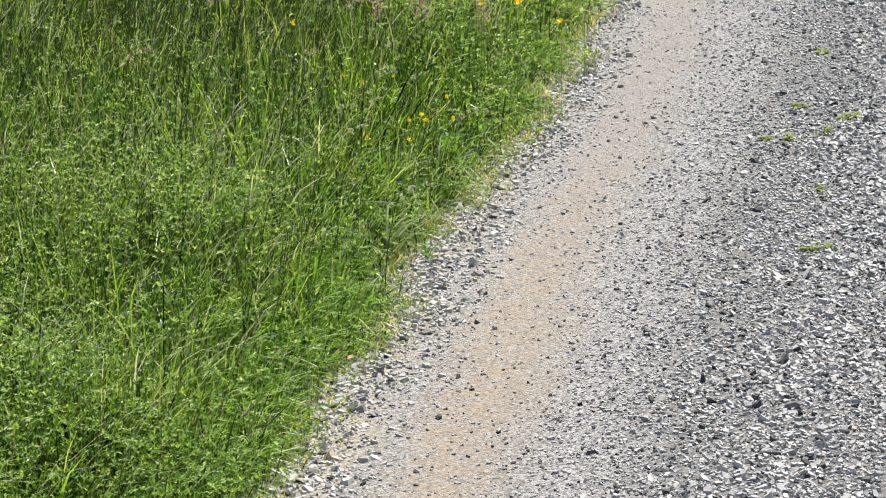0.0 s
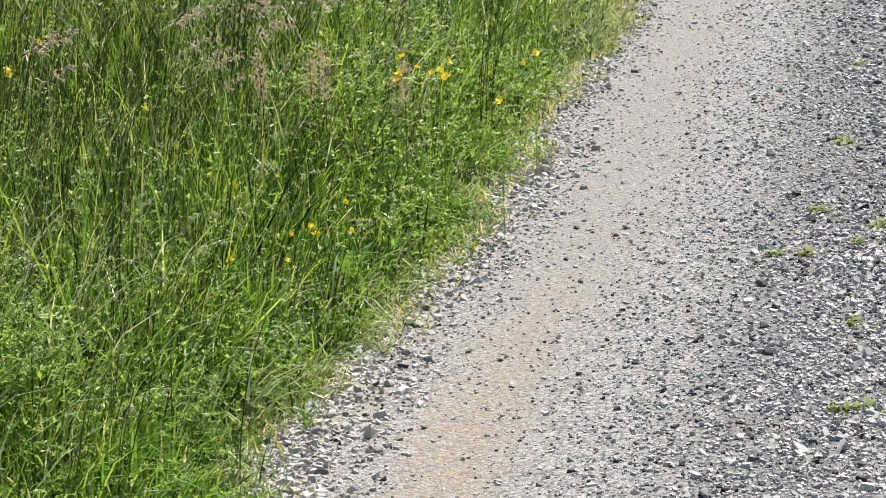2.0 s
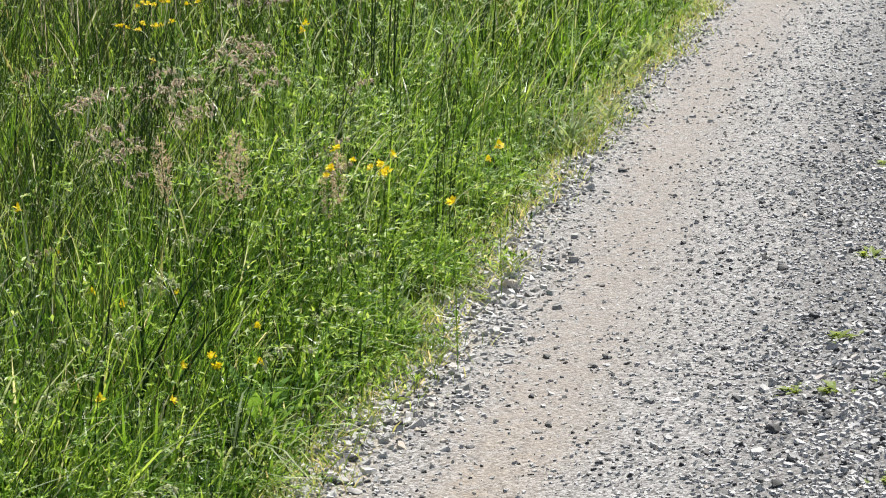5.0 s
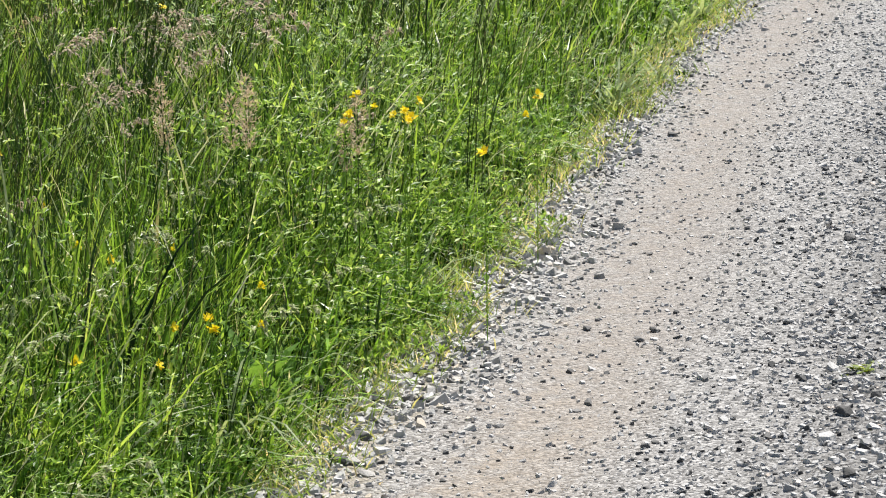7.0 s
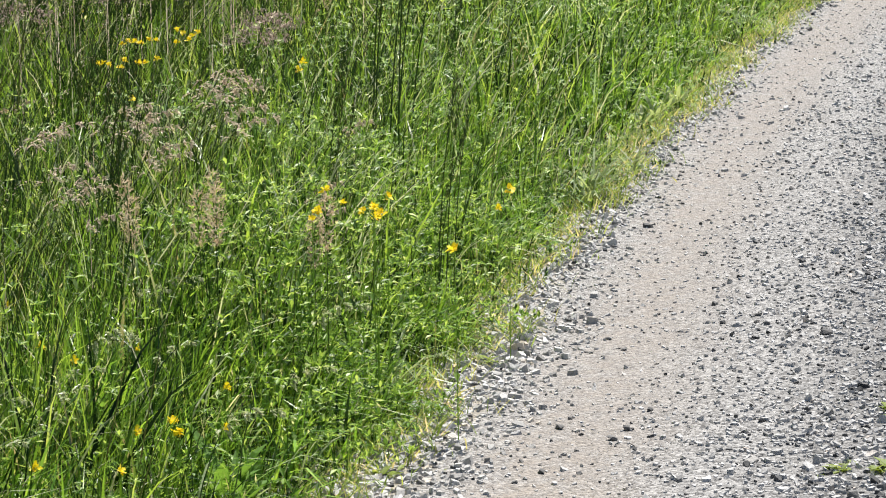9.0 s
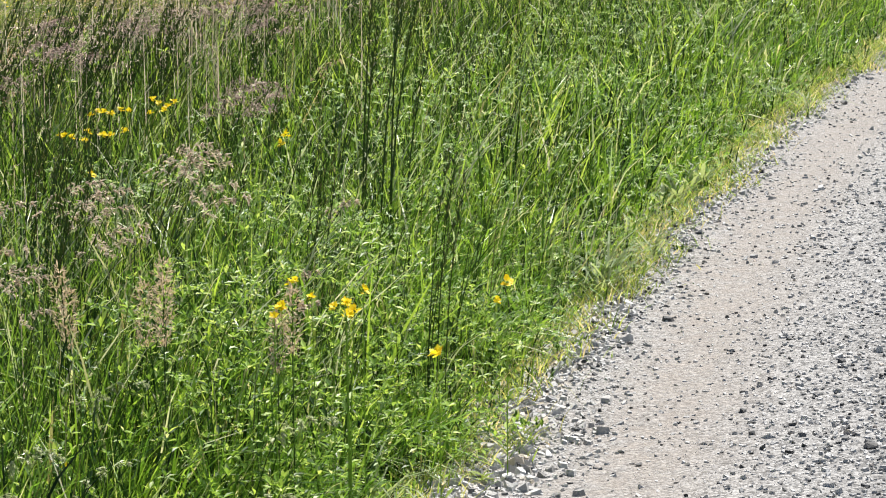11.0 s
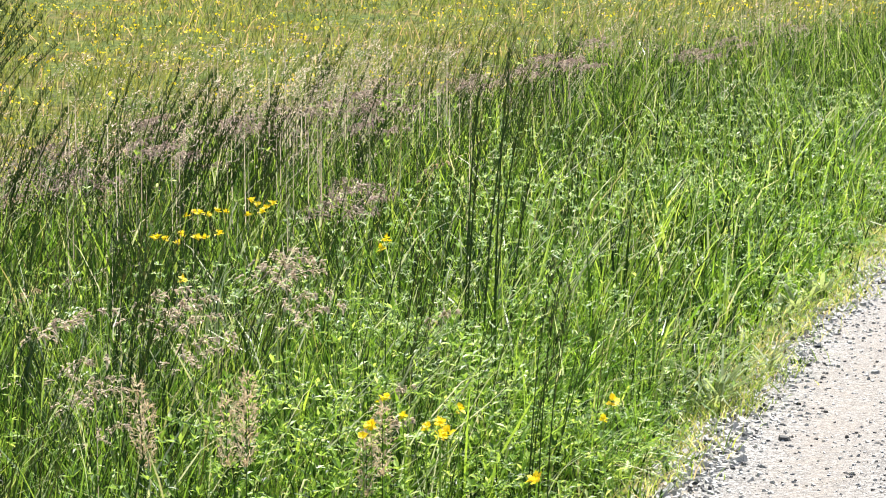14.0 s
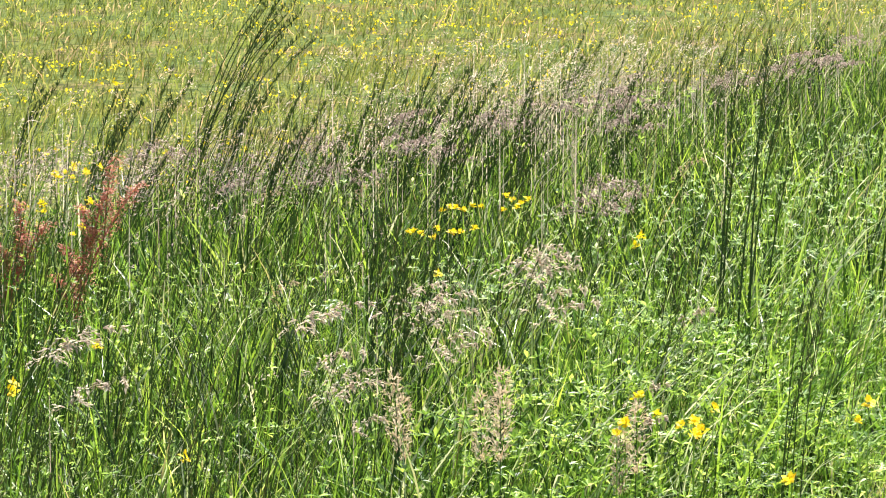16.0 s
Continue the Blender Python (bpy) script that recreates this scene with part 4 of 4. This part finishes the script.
def small_weed(seed, leaves, size, spread):
    """A flat sprawling weed that grows through the gravel."""
    r = np.random.default_rng(seed)
    p = thing("path_weed", "small bright green weed growing through the gravel", "weed", "weeds in the gravel")
    for k in range(leaves):
        way = r.uniform(0, 6.28)
        q = broad_leaf(size * r.uniform(0.6, 1.2), size * r.uniform(0.25, 0.45), way, r.uniform(0.2, 0.9), 0.3)
        v = q[0] + np.array([r.normal(0, spread), r.normal(0, spread * 0.6), 0])
        part("leaf", raw_mesh("leaf", v, q[1], q[2], mat_weed), p)
    return p


def ground_at(x, y):
    u = x - float(edge(y))
    return float(path_z(np.array(u), np.array(x), np.array(y))) if u > -0.22 else float(ground_z(np.array(x), np.array(y)))


def put(ob, x, y, turn=0.0, size=1.0, dz=0.0):
    ob.matrix_basis = pose(x, y, ground_at(x, y) + dz, 0, 0, turn) @ Matrix.Scale(size, 4)
    return ob


def put_copies(ob, places, seed, low=0.85, high=1.2, turn=180):
    r = random.Random(seed)
    for x, y in places[1:]:
        copy_thing(ob, pose(x, y, ground_at(x, y) - 0.003, 0, 0, r.uniform(-turn, turn)) @ Matrix.Scale(r.uniform(low, high), 4))
    put(ob, *places[0], r.uniform(-turn, turn), r.uniform(low, high))


# yellow flowers: the cluster near the path, then others
put(flower_plant(201, 1, 0.555, 0.02, 0.028), 0.24, 6.95)
put(flower_plant(202, 1, 0.555, 0.02, 0.022), 0.22, 6.69)
put(flower_plant(203, 1, 0.555, 0.02, 0.024), 0.20, 6.61)
put(flower_plant(204, 1, 0.555, 0.02, 0.017), 0.29, 6.73)
put(flower_plant(205, 1, 0.555, 0.02, 0.017), 0.33, 6.71)
put(flower_plant(206, 2, 0.555, 0.02, 0.021), 0.36, 6.68)
put(flower_plant(207, 2, 0.555, 0.02, 0.026), 0.36, 6.54)
put(flower_plant(208, 1, 0.555, 0.02, 0.024), 0.40, 6.78)
put(flower_plant(209, 1, 0.50, 0.02, 0.028), 0.55, 6.36)
put(flower_plant(211, 2, 0.245, 0.015, 0.022), -0.14, 5.76)
put(flower_plant(212, 2, 0.245, 0.015, 0.022), -0.13, 5.68)
put(flower_plant(213, 1, 0.245, 0.015, 0.022), -0.15, 5.73)
low_flower = flower_plant(221, 1, 0.30, 0.015, 0.017)
put_copies(low_flower, [(-0.47, 6.21), (-0.39, 6.1), (-0.24, 5.2), (-0.02, 5.55), (-0.42, 5.19), (-0.22, 5.53), (-0.6, 6.77), (-0.24, 6.25), (-0.02, 5.92), (0.8, 7.9)], 3, 0.95, 1.05)
verge_flower = flower_plant(222, 2, 0.50, 0.05, 0.022)
put_copies(verge_flower, [(-0.43, 10.40), (-0.38, 10.46), (-0.31, 10.52), (-0.22, 10.66), (-0.17, 10.43), (-0.22, 10.43), (-0.49, 9.80), (-0.43, 9.74), (-0.36, 9.61), (-0.32, 9.67)], 4, 0.96, 1.04)
lone_flower = flower_plant(223, 1, 0.50, 0.02, 0.024)
put_copies(lone_flower, [(-0.35, 8.97), (0.23, 9.59), (0.25, 9.62), (0.76, 7.17), (-1.21, 7.20), (-1.22, 7.25), (-1.50, 14.75), (-0.69, 6.5), (-1.12, 7.8)], 41, 0.96, 1.04)
back_flower = flower_plant(210, 2, 0.50, 0.05, 0.026)
put_copies(back_flower, [(-2.00, 11.45), (-1.94, 11.45), (-1.83, 11.38), (-1.86, 11.24), (-1.84, 10.45), (-1.68, 10.45), (-1.61, 9.95)], 5, 0.96, 1.06)

# rusty red docks
put(dock(223, 0.77, mat_dock, "tall leaning dock plant covered with rusty red seeds", 7), -1.57, 9.5)
put(dock(224, 0.62, mat_dock, "short dock plant covered with rusty red seeds", 6), -1.80, 9.5, 30)

# flowering grass tufts with plumes
plume_a = seed_grass(231, 3, 0.62, 0.14)
put_copies(plume_a, [(-0.40, 7.86), (-0.43, 7.66), (-0.55, 7.15), (-0.68, 7.64), (-0.20, 8.38), (-0.16, 8.18), (-1.20, 7.1)], 6, turn=20)
plume_b = seed_grass(232, 1, 0.60, 0.12, None, "slim grass tuft with pale beige seed plumes", 0.8)
put_copies(plume_b, [(0.18, 7.74), (0.18, 7.40), (-0.70, 6.33), (-0.42, 9.0), (0.08, 11.2), (0.3, 8.6), (-0.85, 9.6), (-1.5, 6.0)], 7, turn=30)
fluffy = seed_grass(235, 1, 0.57, 0.03, mat_straw, "short upright grass tuft with fluffy straw-coloured heads", 1.0, True)
put_copies(fluffy, [(-0.08, 6.97), (-0.12, 6.79), (-0.09, 6.70), (-0.27, 6.78), (-0.30, 6.90), (0.17, 6.66), (0.20, 6.72)], 71, 0.9, 1.05, 40)
plume_c = seed_grass(233, 5, 0.70, 0.24, mat_mauve, "wide grass tuft with dense dusky mauve seed plumes", 1.3)
back_places = [(-0.95, 12.84), (-0.80, 12.12), (-0.96, 13.36), (-0.70, 12.5), (0.00, 11.48), (-0.08, 10.58), (-0.02, 11.0), (0.00, 13.08), (0.02, 15.6), (0.08, 16.4), (-0.05, 14.2), (1.25, 17.7), (1.10, 16.3), (1.4, 18.6)]
for k in range(20):
    yy = rng.uniform(11.4, 20.5)
    lo = float(tall_limit(yy))
    back_places.append((lo + abs(rng.normal(0.0, 0.8)) + 0.1, yy))
put_copies(plume_c, back_places, 8, 0.8, 1.05, 25)
nodding = seed_grass(236, 1, 0.44, 0.16, mat_bent, "grass tuft with silvery green nodding heads", 0.6)
put_copies(nodding, [(-0.95, 6.4), (-0.44, 6.16), (-0.76, 5.53), (-0.51, 5.69), (-0.6, 4.92), (-0.45, 4.03), (-0.76, 3.7), (-0.69, 5.38), (-0.82, 7.08), (-1.01, 5.94), (-0.24, 6.0), (0.03, 5.95), (-0.39, 6.64), (-0.45, 6.13), (-0.64, 7.9), (-0.32, 6.7), (-0.14, 5.33), (-0.43, 5.37), (0.09, 6.3)], 72, 0.85, 1.1, 60)
dry = seed_grass(234, 1, 0.62, 0.05, mat_straw, "single dry straw-coloured grass stalk with a pale head", 0.9)
put_copies(dry, [(-0.90, 11.5), (-1.25, 11.2), (-1.3, 13.0), (0.35, 12.2), (-0.9, 9.1), (-1.0, 12.6)], 9, 0.9, 1.15, 20)

# tall dark clumps
put(tall_grass(241, 13, 1.22, 0.44), -1.80, 13.9)
put(tall_grass(244, 4, 1.16, 0.07), 0.50, 9.30)
put(tall_grass(245, 2, 1.05, 0.10), 0.60, 9.45)
clump = tall_grass(242, 5, 0.84, 0.18)
put_copies(clump, [(-0.32, 11.65), (-0.45, 11.7), (-0.36, 13.3), (-0.92, 11.65), (-1.10, 11.7), (0.08, 12.86), (-0.60, 12.1), (-1.76, 11.7), (-1.98, 11.9), (-2.18, 13.35), (-2.0, 13.33), (-2.6, 13.4), (-1.55, 12.9), (-0.75, 12.6), (-0.35, 13.0), (-0.9, 13.9), (0.05, 14.6), (-1.2, 11.4), (-0.2, 15.6), (0.6, 16.4), (-0.55, 11.6), (1.2, 17.4)], 10, 0.8, 1.1, 15)
thin_clump = tall_grass(243, 4, 0.86, 0.09, 0.0022)
put_copies(thin_clump, [(-0.45, 7.92), (-0.33, 8.1), (-0.38, 7.75), (0.62, 7.64), (0.30, 8.1), (-0.25, 12.2), (-0.55, 8.9), (-0.35, 7.4), (-1.0, 5.2), (-1.2, 4.6), (-0.75, 4.9), (-1.35, 3.6), (-1.0, 6.4), (-0.62, 6.0), (0.9, 11.2)], 11, 0.7, 1.0, 20)

def arching_tuft(seed, blades, length):
    """A tuft of long pale blades that arch over to the ground."""
    r = np.random.default_rng(seed)
    p = thing("arching_grass", "tuft of pale green grass blades arching over", "grass tuft", "arching grass tufts")
    for k in range(blades):
        way = r.uniform(0, 6.28)
        one = np.ones(1)
        q = blade_arrays(one * r.normal(0, 0.015), one * r.normal(0, 0.015), one * 0, one * length * r.uniform(0.6, 1.0), one * 0.008, one * way, one * 0.35, one * r.uniform(0.6, 1.1), one * (way + 1.57), (0.0, 0.25, 0.5, 0.75), 0.75)
        part("leaf_blade", raw_mesh("leaf_blade", *q, mat_pale), p)
    return p


pale_tuft = arching_tuft(261, 16, 0.30)
put_copies(pale_tuft, [(1.28, 9.62), (1.24, 9.43), (1.48, 10.49), (1.27, 10.37), (0.72, 11.53), (0.74, 10.98), (1.84, 17.31), (1.26, 17.66), (1.42, 14.97), (1.28, 9.53), (1.51, 10.09), (2.61, 14.12), (2.79, 13.83), (1.01, 15.27), (0.42, 6.84), (-0.10, 5.46), (-0.20, 4.85), (-0.40, 4.42), (0.84, 14.5), (0.80, 11.25), (0.38, 10.8), (1.15, 13.2), (1.0, 13.9), (0.95, 12.4)], 15, 0.8, 1.2)

# leafy weeds at the edge and in the gravel
put(leafy_plant(251, 11, 0.12), -0.05, 5.82, 0)
put(leafy_plant(252, 12, 0.11), -0.03, 5.89, 50)
put(leafy_plant(253, 10, 0.12), -0.01, 5.77, 100)
put(leafy_plant(254, 11, 0.10), -0.07, 5.75, 150)
put(leafy_plant(255, 9, 0.10), 0.02, 5.84, 200)
put(leafy_plant(256, 9, 0.09), 0.00, 5.95, 250)
weed = leafy_plant(258, 9, 0.085)
put_copies(weed, [(0.04, 5.66), (-0.56, 3.75)], 12)
put(leafy_plant(257, 7, 0.05), -0.22, 4.48)
big_weed = leafy_plant(259, 14, 0.12, "leafy weed with long grey-green leaves at the path edge", mat_pale, 0.75)
put_copies(big_weed, [(1.86, 11.53), (1.78, 11.31), (1.93, 11.68), (1.70, 11.12)], 13, 0.6, 0.8)
gravel_weed = small_weed(260, 12, 0.050, 0.035)
put_copies(gravel_weed, [(1.73, 6.05), (1.69, 6.50), (1.92, 6.30), (1.86, 6.24), (1.30, 4.36), (1.38, 4.34), (1.56, 5.95), (2.41, 8.95), (1.51, 5.16), (2.02, 7.48), (1.45, 5.98), (0.71, 7.17), (0.33, 6.05), (0.2, 5.75), (0.02, 5.1)], 14, 0.75, 1.2)


def dry_leaf(seed, length, label):
    """A curled dead leaf."""
    r = np.random.default_rng(seed)
    p = thing("dry_leaf", label, "leaf")
    v, q, t = broad_leaf(length, length * 0.55, 0.3, 0.25, 0.5 + 0.2 * r.random())
    part("leaf", raw_mesh("leaf", v, q, t, mat_dead), p)
    part("leaf_stalk", raw_mesh("leaf_stalk", *tube(arc(0.004, -length * 0.35, 0.3, 4), np.linspace(0.0015, 0.001, 4), 4), mat_dead), p)
    return p


put(dry_leaf(272, 0.07, "orange brown dead leaf lying at the path edge"), -0.60, 3.25, 20, 1.0, 0.03)

# ---- loose stones ----
def loose_stone(seed, material):
    """One angular stone: the hull of a dozen points, flat below."""
    r = np.random.default_rng(seed)
    bm = bmesh.new()
    flat = r.uniform(0.45, 0.8)
    for k in range(13):
        d = r.normal(0, 1, 3)
        d = d / np.linalg.norm(d) * r.uniform(0.42, 0.58)
        bm.verts.new((d[0] * 1.15, d[1] * 0.85, max(d[2] * flat, -0.16)))
    bmesh.ops.convex_hull(bm, input=bm.verts[:])
    bmesh.ops.delete(bm, geom=[v for v in bm.verts if not v.link_faces], context="VERTS")
    bmesh.ops.bevel(bm, geom=bm.edges[:], offset=0.025, segments=1, affect="EDGES")
    me = bpy.data.meshes.new("loose_stone")
    bm.to_mesh(me)
    bm.free()
    me.materials.append(material)
    return me


STONES = [loose_stone(300 + k, mat_stone) for k in range(9)]
PALE_STONES = [loose_stone(320 + k, mat_pale_stone) for k in range(6)]
BIG = [(0.09, 4.96, 5), (0.80, 3.72, 6), (0.86, 3.74, 4), (0.30, 5.08, 3.5), (0.39, 5.00, 3), (0.40, 4.75, 3.5), (0.84, 4.71, 3), (-0.08, 4.16, 4),
       (0.11, 4.42, 3), (0.18, 5.52, 5), (0.90, 2.64, 7), (-0.38, 3.50, 5), (-0.31, 3.33, 4), (-0.60, 2.82, 7), (-0.31, 2.73, 4), (-0.12, 2.58, 4),
       (0.70, 2.20, 4), (0.41, 2.25, 5), (0.58, 2.27, 4), (0.42, 2.85, 3), (0.86, 2.97, 5), (1.15, 3.16, 4), (1.70, 7.36, 5), (1.32, 5.62, 6),
       (1.43, 5.75, 6), (1.31, 5.74, 4), (1.11, 5.45, 4), (0.92, 5.56, 3.5), (0.83, 5.42, 3), (0.82, 6.48, 3.5), (0.86, 6.45, 3), (0.94, 6.35, 4),
       (0.99, 6.43, 3.5)]
MORE = [(0.73, 6.09, 3.5), (0.73, 6.31, 3), (0.75, 5.81, 4), (0.71, 5.75, 3), (0.52, 5.64, 3), (1.24, 5.16, 5), (1.20, 5.20, 4), (1.42, 6.11, 4),
        (1.60, 7.39, 4), (2.24, 9.94, 4), (1.57, 9.95, 4), (0.20, 5.56, 6), (0.30, 6.19, 6), (0.40, 6.23, 5), (0.14, 5.38, 5), (1.50, 9.67, 4.5),
        (1.27, 9.02, 4.5), (3.04, 14.24, 6), (1.43, 7.55, 3.5), (1.58, 7.33, 4), (1.55, 7.62, 3), (1.34, 6.44, 3.5)]


def place_stone(k, x, y, cm, label="angular grey stone lying loose on the gravel path", shapes=STONES):
    r = random.Random(k)
    s = 0.8 * cm / 100
    ob = new("loose_stone", shapes[k % len(shapes)])
    ob.matrix_basis = pose(x, y, ground_at(x, y) + 0.13 * s, r.uniform(-12, 12), r.uniform(-12, 12), r.uniform(0, 360)) @ Matrix.Diagonal((s, s, s, 1))
    tagged(ob, label, "stone", "loose stones")


for k, (x, y, cm) in enumerate(BIG + MORE):
    place_stone(k, x, y, cm)
sr = random.Random(77)
for k in range(125):
    yy = sr.uniform(1.9, 12.0)
    uu = sr.choice([sr.uniform(0.02, 0.3), sr.uniform(0.3, 0.8), sr.uniform(0.9, 1.9)])
    place_stone(100 + k, float(edge(yy)) + uu, yy, sr.uniform(1.6, 2.8) if uu < 0.85 else sr.uniform(2.5, 4.2))
for k in range(118):
    yy = 2.2 + 7.3 * sr.random() ** 1.6
    place_stone(400 + k, float(edge(yy)) + sr.uniform(-0.14, 0.14), yy, sr.uniform(2.2, 5.5), "pale grey stone lying at the grassy edge of the path", PALE_STONES)
